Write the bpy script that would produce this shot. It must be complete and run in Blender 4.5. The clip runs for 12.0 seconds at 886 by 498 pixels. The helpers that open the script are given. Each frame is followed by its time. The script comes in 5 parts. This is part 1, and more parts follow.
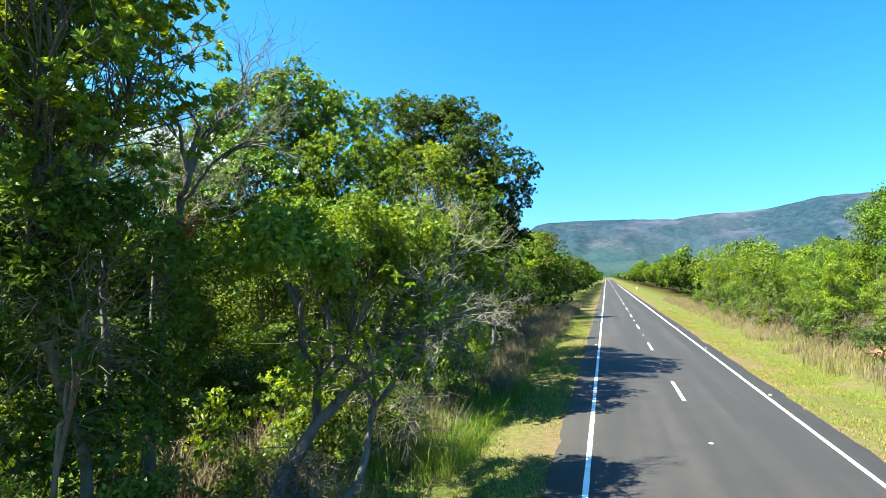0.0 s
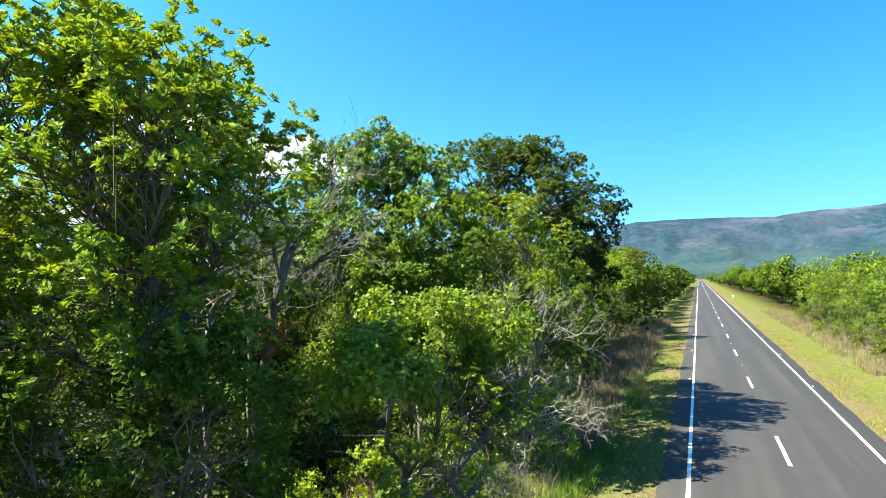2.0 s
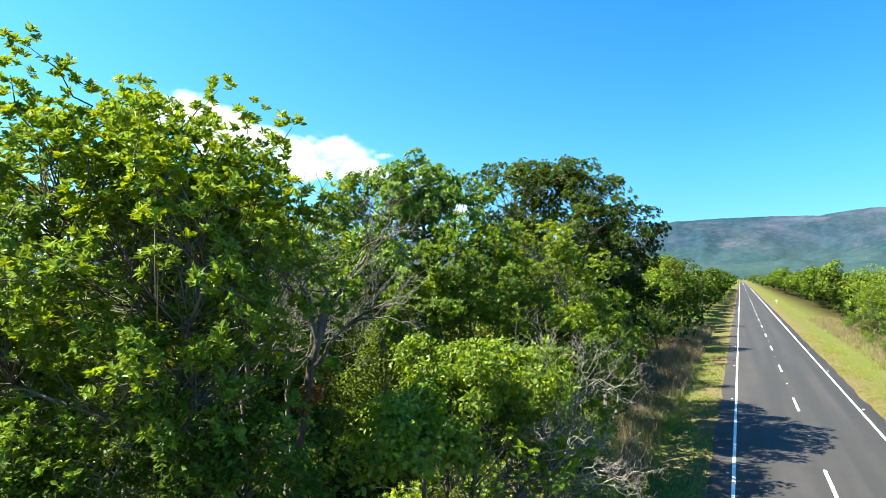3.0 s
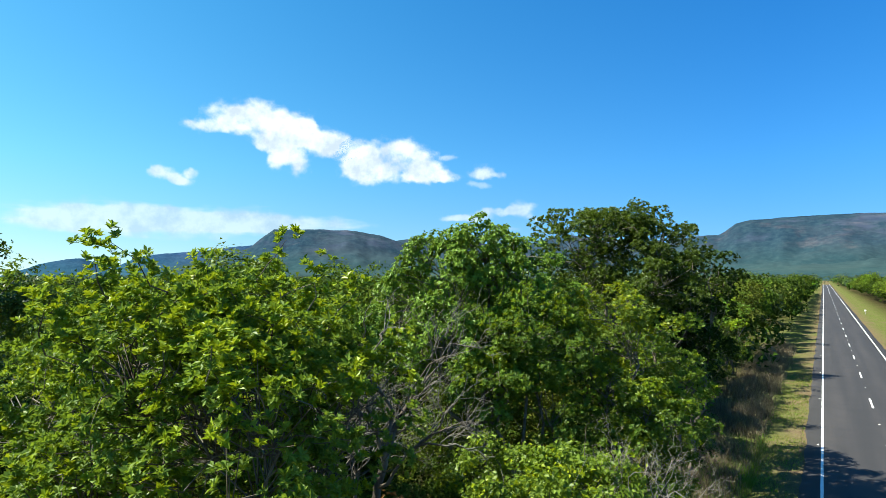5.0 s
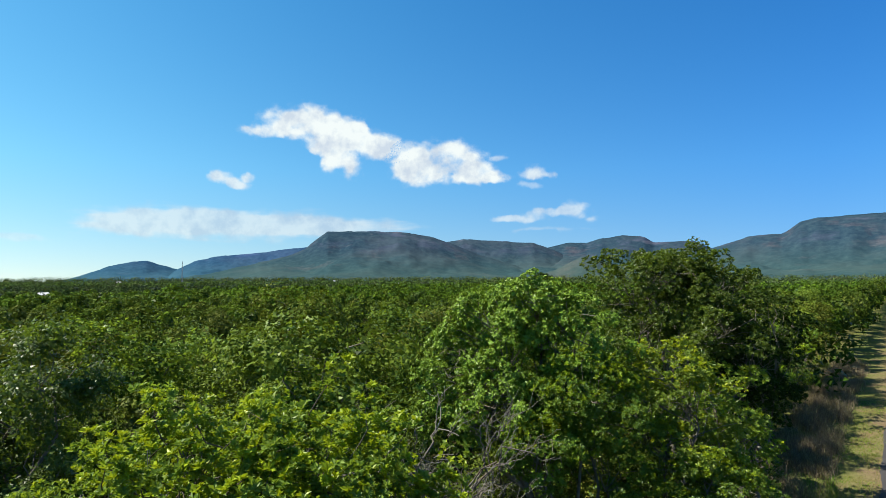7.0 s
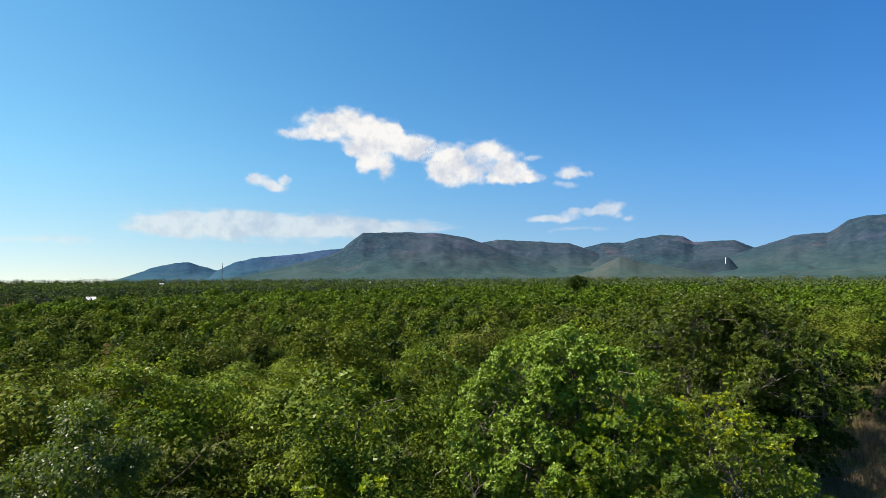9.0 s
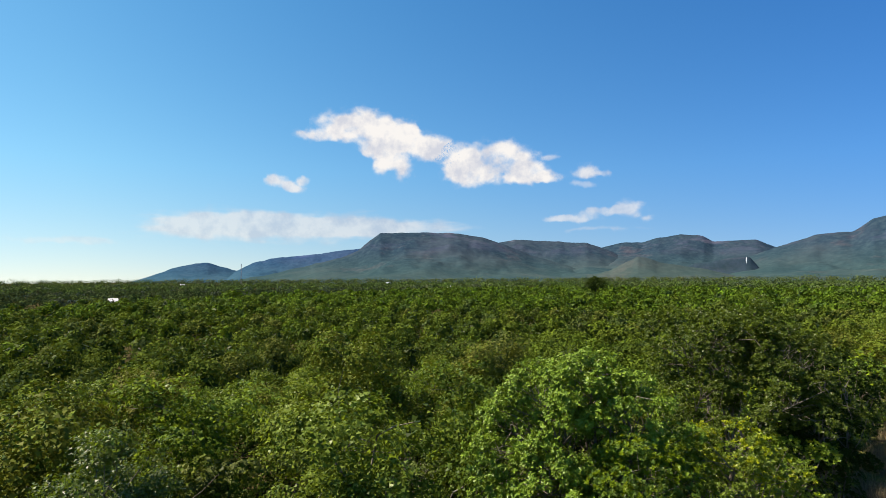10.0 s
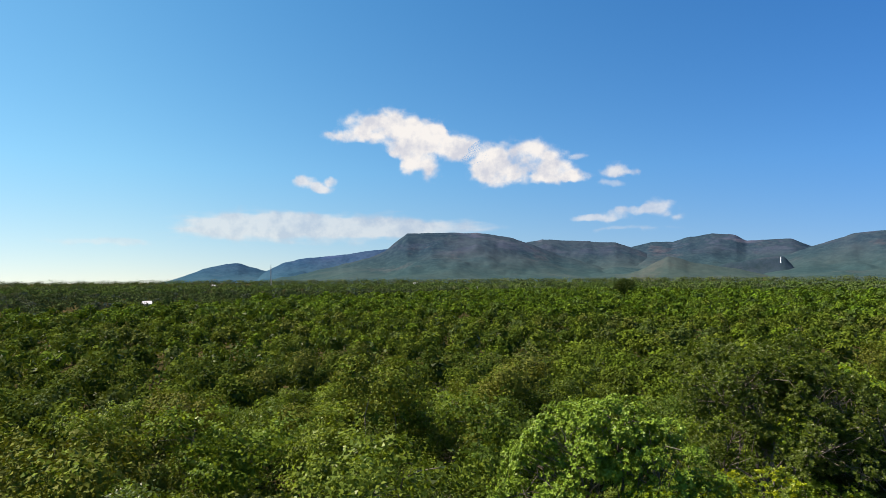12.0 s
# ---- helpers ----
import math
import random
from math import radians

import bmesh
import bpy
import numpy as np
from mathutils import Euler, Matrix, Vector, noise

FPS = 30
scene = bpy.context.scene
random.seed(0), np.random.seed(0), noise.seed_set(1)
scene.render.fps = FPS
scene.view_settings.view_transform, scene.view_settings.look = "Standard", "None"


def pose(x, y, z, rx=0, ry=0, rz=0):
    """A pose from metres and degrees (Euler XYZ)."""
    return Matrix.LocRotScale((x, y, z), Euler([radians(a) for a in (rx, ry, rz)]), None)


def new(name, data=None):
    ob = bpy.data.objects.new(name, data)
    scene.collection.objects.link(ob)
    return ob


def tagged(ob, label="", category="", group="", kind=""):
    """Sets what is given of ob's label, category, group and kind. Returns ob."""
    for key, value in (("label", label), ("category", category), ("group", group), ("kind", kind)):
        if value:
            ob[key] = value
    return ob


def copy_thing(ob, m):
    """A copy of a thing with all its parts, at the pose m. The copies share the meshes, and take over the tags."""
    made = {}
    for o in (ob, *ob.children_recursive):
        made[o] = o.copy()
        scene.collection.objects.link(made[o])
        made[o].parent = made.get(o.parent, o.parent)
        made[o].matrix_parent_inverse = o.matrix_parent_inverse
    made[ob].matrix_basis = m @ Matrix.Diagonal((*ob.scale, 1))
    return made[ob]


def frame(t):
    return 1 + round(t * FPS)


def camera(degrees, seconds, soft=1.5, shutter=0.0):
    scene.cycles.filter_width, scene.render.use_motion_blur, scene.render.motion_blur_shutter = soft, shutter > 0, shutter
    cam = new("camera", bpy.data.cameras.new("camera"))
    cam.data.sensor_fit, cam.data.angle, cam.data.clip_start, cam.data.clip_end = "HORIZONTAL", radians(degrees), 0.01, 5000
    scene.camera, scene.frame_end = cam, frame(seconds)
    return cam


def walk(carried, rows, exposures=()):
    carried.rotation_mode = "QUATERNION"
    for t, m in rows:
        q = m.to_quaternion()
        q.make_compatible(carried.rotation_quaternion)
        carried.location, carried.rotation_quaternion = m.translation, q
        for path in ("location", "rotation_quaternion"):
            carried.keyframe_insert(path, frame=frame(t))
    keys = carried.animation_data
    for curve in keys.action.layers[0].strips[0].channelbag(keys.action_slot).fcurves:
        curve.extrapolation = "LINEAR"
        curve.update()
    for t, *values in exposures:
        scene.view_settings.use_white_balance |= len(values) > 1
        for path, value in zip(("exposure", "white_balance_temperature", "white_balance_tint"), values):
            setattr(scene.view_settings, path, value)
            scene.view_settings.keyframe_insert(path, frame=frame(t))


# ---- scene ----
cam = camera(71.3, 12.0, soft=0.7)
# seconds, x, y, z, yaw, pitch, roll: the eye rises almost straight up and turns to its left
PATH = [
    (0.0, -2.736, -2.359, 4.621, 14.767, 2.478, -0.014),
    (0.5, -2.756, -2.347, 5.063, 16.826, 2.489, -0.000),
    (1.0, -2.776, -2.336, 5.527, 18.781, 2.501, 0.007),
    (1.5, -2.794, -2.324, 6.013, 20.659, 2.515, 0.009),
    (2.0, -2.812, -2.313, 6.521, 22.451, 2.530, 0.005),
    (2.5, -2.829, -2.303, 7.052, 24.117, 2.546, -0.004),
    (3.0, -2.845, -2.292, 7.599, 25.659, 2.564, -0.019),
    (3.5, -2.861, -2.281, 8.155, 27.125, 2.583, -0.038),
    (4.0, -2.875, -2.270, 8.711, 28.578, 2.603, -0.061),
    (4.5, -2.887, -2.259, 9.259, 30.068, 2.624, -0.086),
    (5.0, -2.899, -2.247, 9.795, 31.602, 2.645, -0.114),
    (5.5, -2.908, -2.235, 10.312, 33.106, 2.666, -0.142),
    (6.0, -2.916, -2.223, 10.802, 34.431, 2.686, -0.169),
    (6.5, -2.922, -2.210, 11.261, 35.479, 2.705, -0.196),
    (7.0, -2.926, -2.196, 11.705, 36.313, 2.722, -0.222),
    (7.5, -2.927, -2.183, 12.158, 37.080, 2.737, -0.246),
    (8.0, -2.926, -2.169, 12.627, 37.874, 2.750, -0.269),
    (8.5, -2.923, -2.155, 13.091, 38.703, 2.761, -0.290),
    (9.0, -2.917, -2.140, 13.524, 39.535, 2.770, -0.309),
    (9.5, -2.909, -2.125, 13.922, 40.339, 2.776, -0.327),
    (10.0, -2.898, -2.110, 14.298, 41.110, 2.781, -0.343),
    (10.5, -2.886, -2.094, 14.669, 41.845, 2.784, -0.357),
    (11.0, -2.871, -2.077, 15.044, 42.524, 2.786, -0.370),
    (11.5, -2.854, -2.061, 15.419, 43.120, 2.785, -0.382),
    (12.0, -2.836, -2.043, 15.791, 43.622, 2.783, -0.392),
]
EXPOSURES = [(0.0, 2.2, 6750, 0), (2.5, 2.16, 6850, 2), (4.0, 1.68, 6600, 2), (5.5, 1.28, 6450, 3), (7.0, 1.14, 6650, 8), (9.0, 1.1, 7150, 16), (12.0, 1.05, 7300, 19)]
walk(cam, [(t, pose(x, y, z, 90 + pitch, 0, yaw) @ pose(0, 0, 0, 0, 0, roll)) for t, x, y, z, yaw, pitch, roll in PATH], EXPOSURES)

# ---------- daylight: a high sun behind and to the left ----------
SUN_WAY = Vector((0.685, 0.475, -1.0)).normalized()
sun = new("sun", bpy.data.lights.new("sun", "SUN"))
sun.data.energy, sun.data.angle, sun.data.color = 5.0, radians(0.55), (1.0, 0.95, 0.85)
sun.rotation_euler = SUN_WAY.to_track_quat("-Z", "Y").to_euler()
world = bpy.data.worlds.new("sky")
scene.world = world
world.use_nodes = True
wn, wl = world.node_tree.nodes, world.node_tree.links
sky = wn.new("ShaderNodeTexSky")
sky.sky_type, sky.sun_disc = "NISHITA", False
sky.sun_elevation = math.asin(-SUN_WAY.z)
sky.sun_rotation = math.atan2(-SUN_WAY.x, -SUN_WAY.y)
sky.altitude, sky.air_density, sky.dust_density, sky.ozone_density = 300, 1.1, 0.35, 3.4
# the haze band at the skyline is thinned: the sky's lowest degrees are read from a little higher up
dome, lift = wn.new("ShaderNodeTexCoord"), wn.new("ShaderNodeMapping")
lift.inputs["Location"].default_value, lift.inputs["Scale"].default_value = (0, 0, 0.075), (1, 1, 0.86)
wl.new(dome.outputs["Generated"], lift.inputs[0])
wl.new(lift.outputs[0], sky.inputs[0])
deep = wn.new("ShaderNodeHueSaturation")
deep.inputs["Hue"].default_value, deep.inputs["Saturation"].default_value = 0.5, 1.28
clear = wn.new("ShaderNodeMix")
clear.data_type, clear.blend_type = "RGBA", "MULTIPLY"
clear.inputs[0].default_value, clear.inputs[7].default_value = 1.0, (0.87, 0.98, 1.01, 1)
wl.new(sky.outputs[0], clear.inputs[6])
wl.new(clear.outputs[2], deep.inputs["Color"])
# the air is hazier and paler towards the sun's side, deeper blue away from it
sunward, spread_ = wn.new("ShaderNodeVectorMath"), wn.new("ShaderNodeValToRGB")
sunward.operation = "DOT_PRODUCT"
sunward.inputs[1].default_value = (*(-SUN_WAY.xy.normalized() * 0.5), 0)
half_up = wn.new("ShaderNodeMath")
half_up.inputs[1].default_value = 0.5
wl.new(dome.outputs["Generated"], sunward.inputs[0])
wl.new(sunward.outputs["Value"], half_up.inputs[0])
wl.new(half_up.outputs[0], spread_.inputs[0])
spread_.color_ramp.elements[0].position, spread_.color_ramp.elements[0].color = 0.25, (0.66, 0.84, 1.05, 1)
spread_.color_ramp.elements[1].position, spread_.color_ramp.elements[1].color = 0.80, (1.34, 1.20, 1.0, 1)
hazed = wn.new("ShaderNodeMix")
hazed.data_type, hazed.blend_type = "RGBA", "MULTIPLY"
hazed.inputs[0].default_value = 1.0
wl.new(deep.outputs[0], hazed.inputs[6])
wl.new(spread_.outputs[0], hazed.inputs[7])
low, up, pale = wn.new("ShaderNodeSeparateXYZ"), wn.new("ShaderNodeValToRGB"), wn.new("ShaderNodeMix")
wl.new(dome.outputs["Generated"], low.inputs[0])
wl.new(low.outputs[2], up.inputs[0])
up.color_ramp.elements[0].position, up.color_ramp.elements[0].color = 0.0, (1.04, 0.82, 0.83, 1)
up.color_ramp.elements[1].position, up.color_ramp.elements[1].color = 0.17, (1.0, 1.0, 1.0, 1)
pale.data_type, pale.blend_type = "RGBA", "MULTIPLY"
pale.inputs[0].default_value = 1.0
wl.new(hazed.outputs[2], pale.inputs[6])
wl.new(up.outputs[0], pale.inputs[7])
wl.new(pale.outputs[2], wn["Background"].inputs[0])
wn["Background"].inputs[1].default_value = 0.074


# ---------- materials ----------
def shader(name):
    m = bpy.data.materials.new(name)
    m.use_nodes = True
    n, l = m.node_tree.nodes, m.node_tree.links
    return m, n, l, n["Principled BSDF"]


def ramp(n, l, value, stops):
    r = n.new("ShaderNodeValToRGB")
    while len(r.color_ramp.elements) < len(stops):
        r.color_ramp.elements.new(0.5)
    for e, (at, c) in zip(r.color_ramp.elements, stops):
        e.position, e.color = at, (*c, 1)
    l.new(value, r.inputs[0])
    return r.outputs[0]


def noise_tex(n, l, scale, detail=4.0, rough=0.55, stretch=(1, 1, 1), space="Object"):
    tc, mp, t = n.new("ShaderNodeTexCoord"), n.new("ShaderNodeMapping"), n.new("ShaderNodeTexNoise")
    mp.inputs["Scale"].default_value = stretch
    t.inputs["Scale"].default_value, t.inputs["Detail"].default_value, t.inputs["Roughness"].default_value = scale, detail, rough
    l.new(tc.outputs[space], mp.inputs[0])
    l.new(mp.outputs[0], t.inputs[0])
    return t.outputs["Fac"]


def mix(n, l, fac, a, b, how="MIX"):
    x = n.new("ShaderNodeMix")
    x.data_type, x.blend_type = "RGBA", how
    for sock, v in ((x.inputs[0], fac), (x.inputs[6], a), (x.inputs[7], b)):
        if isinstance(v, (int, float)):
            sock.default_value = v
        elif isinstance(v, tuple):
            sock.default_value = (*v, 1)
        else:
            l.new(v, sock)
    return x.outputs[2]


def bump(n, l, value, p, strength, distance=0.02):
    b = n.new("ShaderNodeBump")
    b.inputs["Strength"].default_value, b.inputs["Distance"].default_value = strength, distance
    l.new(value, b.inputs["Height"])
    l.new(b.outputs[0], p.inputs["Normal"])


def leaf_material(name, dark, mid, light, through_colour, sheer=0.3, rough=0.42, patch=0.35, crowns=False, gloss=0.2):
    """A leaf: each blade has its own green, each tree its own cast; light comes through."""
    m, n, l, p = shader(name)
    geo, info = n.new("ShaderNodeNewGeometry"), n.new("ShaderNodeObjectInfo")
    c = ramp(n, l, geo.outputs["Random Per Island"], [(0.0, dark), (0.55, mid), (1.0, light)])
    big = noise_tex(n, l, patch, 3.0)
    c = mix(n, l, ramp(n, l, big, [(0.35, (0, 0, 0)), (0.7, (1, 1, 1))]), c, mix(n, l, 0.45, c, light))
    if crowns:
        crown = n.new("ShaderNodeAttribute")
        crown.attribute_name = "species"
        kinds = ramp(n, l, crown.outputs["Fac"], [(0.0, (0.45, 0.58, 0.55)), (0.3, (0.85, 0.92, 0.8)), (0.55, (1.15, 1.18, 0.9)), (0.75, (1.0, 1.22, 0.7)), (0.87, (1.15, 0.96, 1.2)), (1.0, (0.85, 0.92, 1.9))])
        c = mix(n, l, 1.0, c, kinds, "MULTIPLY")
    cast = ramp(n, l, info.outputs["Random"], [(0.0, (0.52, 0.66, 0.65)), (0.22, (0.92, 0.96, 0.9)), (0.45, (1.14, 1.10, 0.85)), (0.66, (0.84, 1.06, 0.7)), (0.84, (1.12, 1.02, 1.0)), (1.0, (0.66, 0.75, 0.7))])
    c = mix(n, l, 1.0, c, cast, "MULTIPLY")
    l.new(c, p.inputs["Base Color"])
    p.inputs["Roughness"].default_value = rough
    p.inputs["Specular IOR Level"].default_value = gloss
    tr, sh = n.new("ShaderNodeBsdfTranslucent"), n.new("ShaderNodeMixShader")
    l.new(mix(n, l, 0.6, c, through_colour), tr.inputs[0])
    sh.inputs[0].default_value = sheer
    l.new(p.outputs[0], sh.inputs[1])
    l.new(tr.outputs[0], sh.inputs[2])
    l.new(sh.outputs[0], n["Material Output"].inputs[0])
    return m


def bark_material(name, dark, light, scale=9.0):
    m, n, l, p = shader(name)
    f = noise_tex(n, l, scale, 6.0, 0.65, (1, 1, 0.35))
    g = noise_tex(n, l, 1.3, 3.0)
    c = ramp(n, l, f, [(0.3, dark), (0.7, light)])
    c = mix(n, l, ramp(n, l, g, [(0.45, (0, 0, 0)), (0.75, (0.6, 0.6, 0.6))]), c, (0.22, 0.22, 0.18))
    l.new(c, p.inputs["Base Color"])
    p.inputs["Roughness"].default_value = 0.9
    bump(n, l, f, p, 0.8, 0.03)
    return m


LEAF_BRIGHT = leaf_material("bright green leaf", (0.046, 0.083, 0.011), (0.095, 0.150, 0.020), (0.168, 0.230, 0.036), (0.370, 0.500, 0.028), 0.32, 0.45, gloss=0.2)
LEAF_YOUNG = leaf_material("young yellow-green leaf", (0.135, 0.192, 0.008), (0.205, 0.268, 0.010), (0.280, 0.330, 0.014), (0.470, 0.510, 0.015), 0.28, 0.4)
LEAF_DARK = leaf_material("dark green leaf", (0.025, 0.042, 0.008), (0.047, 0.073, 0.012), (0.084, 0.116, 0.020), (0.210, 0.310, 0.014), 0.24, 0.42, gloss=0.22)
LEAF_PALE = leaf_material("pale green glossy leaf", (0.062, 0.104, 0.012), (0.122, 0.180, 0.021), (0.222, 0.280, 0.044), (0.300, 0.370, 0.026), 0.15, 0.42, gloss=0.18)
LEAF_OLIVE = leaf_material("olive green leaf", (0.040, 0.052, 0.008), (0.072, 0.087, 0.013), (0.120, 0.130, 0.023), (0.230, 0.245, 0.017), 0.12, 0.6, gloss=0.05)
LEAF_DRY = leaf_material("withered brown leaf", (0.109, 0.043, 0.014), (0.195, 0.086, 0.027), (0.281, 0.148, 0.055), (0.340, 0.170, 0.051), 0.2, 0.6)
# the bright leaf darkened, so canopy shade is partly in the colour
LEAF_WOOD = leaf_material("darkened bright woodland leaf", (0.027, 0.047, 0.007), (0.059, 0.094, 0.012), (0.122, 0.164, 0.022), (0.265, 0.365, 0.020), 0.13, 0.55, gloss=0.04)
# deep green of dark trees; also stands in for shade in crown gaps
LEAF_SHADE = leaf_material("deep green leaf, also painted gap shade", (0.014, 0.027, 0.005), (0.028, 0.048, 0.008), (0.055, 0.080, 0.014), (0.136, 0.215, 0.012), 0.12, 0.45, gloss=0.05)
LEAF_GREY = leaf_material("grey-green woodland leaf", (0.034, 0.056, 0.014), (0.068, 0.098, 0.024), (0.122, 0.152, 0.042), (0.230, 0.290, 0.030), 0.12, 0.6, gloss=0.05)
LEAF_FAR = leaf_material("woodland leaf", (0.028, 0.046, 0.008), (0.058, 0.087, 0.013), (0.107, 0.138, 0.023), (0.225, 0.295, 0.020), 0.10, 0.8, 0.2, True, 0.03)
# dull scrub colour, also greyed to stand in for distance haze
LEAF_DISTANT = leaf_material("dull haze-greyed scrub leaf", (0.038, 0.056, 0.024), (0.060, 0.082, 0.036), (0.090, 0.106, 0.050), (0.120, 0.155, 0.045), 0.08, 0.8, 0.02, True, 0.0)
GRASS_GREEN = leaf_material("green grass blade", (0.066, 0.140, 0.012), (0.117, 0.211, 0.020), (0.195, 0.273, 0.031), (0.255, 0.340, 0.034), 0.3, 0.5)
GRASS_DRY = leaf_material("dry grass blade", (0.156, 0.105, 0.047), (0.250, 0.183, 0.086), (0.351, 0.281, 0.148), (0.425, 0.340, 0.170), 0.25, 0.6)
GRASS_BROWN = leaf_material("dead brown grass blade", (0.105, 0.066, 0.042), (0.178, 0.122, 0.080), (0.270, 0.205, 0.140), (0.300, 0.220, 0.130), 0.2, 0.7)
GRASS_MIXED = leaf_material("sunburnt grass blade", (0.125, 0.129, 0.023), (0.211, 0.199, 0.051), (0.312, 0.257, 0.109), (0.383, 0.383, 0.085), 0.25, 0.55)
BARK_DARK = bark_material("dark bark", (0.035, 0.026, 0.018), (0.11, 0.085, 0.06))
BARK_GREY = bark_material("grey bark", (0.058, 0.046, 0.034), (0.165, 0.138, 0.108))
BARK_TWIG = bark_material("weathered twig", (0.066, 0.056, 0.044), (0.165, 0.143, 0.118))
BARK_PALE = bark_material("bleached bare twig", (0.13, 0.11, 0.085), (0.33, 0.285, 0.235))


def asphalt_material():
    m, n, l, p = shader("worn asphalt")
    grain, blotch = noise_tex(n, l, 55.0, 3.0, 0.7), noise_tex(n, l, 0.6, 6.0, 0.65)
    tracks = noise_tex(n, l, 1.1, 3.0, 0.5, (1.0, 0.03, 1.0))
    c = ramp(n, l, grain, [(0.25, (0.0165, 0.0152, 0.0148)), (0.8, (0.037, 0.0335, 0.032))])
    c = mix(n, l, ramp(n, l, tracks, [(0.42, (0, 0, 0)), (0.72, (0.42, 0.42, 0.42))]), c, (0.068, 0.058, 0.054))
    c = mix(n, l, ramp(n, l, blotch, [(0.45, (0, 0, 0)), (0.75, (0.6, 0.6, 0.6))]), c, (0.020, 0.019, 0.019))
    l.new(c, p.inputs["Base Color"])
    p.inputs["Roughness"].default_value = 0.82
    bump(n, l, grain, p, 0.35, 0.006)
    return m


def paint_material(name, colour):
    m, n, l, p = shader(name)
    f = noise_tex(n, l, 14.0, 6.0, 0.7)
    l.new(ramp(n, l, f, [(0.28, (0.35, 0.35, 0.34)), (0.42, colour)]), p.inputs["Base Color"])
    p.inputs["Roughness"].default_value = 0.6
    bump(n, l, f, p, 0.2, 0.004)
    return m


def ground_material():
    """Grass and red soil by the road, leaf litter and scrub beyond."""
    m, n, l, p = shader("verge grass and red soil")
    tuft, patch, wide = noise_tex(n, l, 6.0, 6.0, 0.7), noise_tex(n, l, 0.45, 5.0, 0.6), noise_tex(n, l, 0.012, 6.0, 0.6)
    grass = ramp(n, l, tuft, [(0.25, (0.050, 0.070, 0.016)), (0.5, (0.096, 0.112, 0.029)), (0.8, (0.158, 0.150, 0.060))])
    soil = ramp(n, l, tuft, [(0.3, (0.098, 0.064, 0.040)), (0.7, (0.190, 0.135, 0.086))])
    near = mix(n, l, ramp(n, l, patch, [(0.50, (0, 0, 0)), (0.68, (0.8, 0.8, 0.8))]), grass, soil)
    strip_at = n.new("ShaderNodeMapRange")
    strip_at.inputs[1].default_value, strip_at.inputs[2].default_value, strip_at.inputs[3].default_value, strip_at.inputs[4].default_value = 4.2, 6.4, 1.0, 0.0
    scrub = ramp(n, l, wide, [(0.3, (0.033, 0.036, 0.014)), (0.5, (0.044, 0.043, 0.019)), (0.62, (0.060, 0.052, 0.027)), (0.75, (0.031, 0.038, 0.013))])
    litter = ramp(n, l, noise_tex(n, l, 9.0, 5.0, 0.7), [(0.35, (0.55, 0.5, 0.45)), (0.65, (1.35, 1.25, 1.15))])
    scrub = mix(n, l, 1.0, scrub, litter, "MULTIPLY")
    tc, sep = n.new("ShaderNodeTexCoord"), n.new("ShaderNodeSeparateXYZ")
    l.new(tc.outputs["Object"], sep.inputs[0])
    side = n.new("ShaderNodeMath")
    side.operation = "ABSOLUTE"
    l.new(sep.outputs[0], side.inputs[0])
    away = n.new("ShaderNodeMapRange")
    away.inputs[1].default_value, away.inputs[2].default_value = 8.5, 14.0
    l.new(side.outputs[0], away.inputs[0])
    l.new(side.outputs[0], strip_at.inputs[0])
    bare = mix(n, l, 1.0, strip_at.outputs[0], ramp(n, l, noise_tex(n, l, 0.16, 4.0, 0.6), [(0.30, (0, 0, 0)), (0.50, (0.75, 0.75, 0.75))]), "MULTIPLY")
    near = mix(n, l, bare, near, soil)
    l.new(mix(n, l, away.outputs[0], near, scrub), p.inputs["Base Color"])
    p.inputs["Roughness"].default_value, p.inputs["Specular IOR Level"].default_value = 1.0, 0.0
    bump(n, l, tuft, p, 0.9, 0.06)
    return m


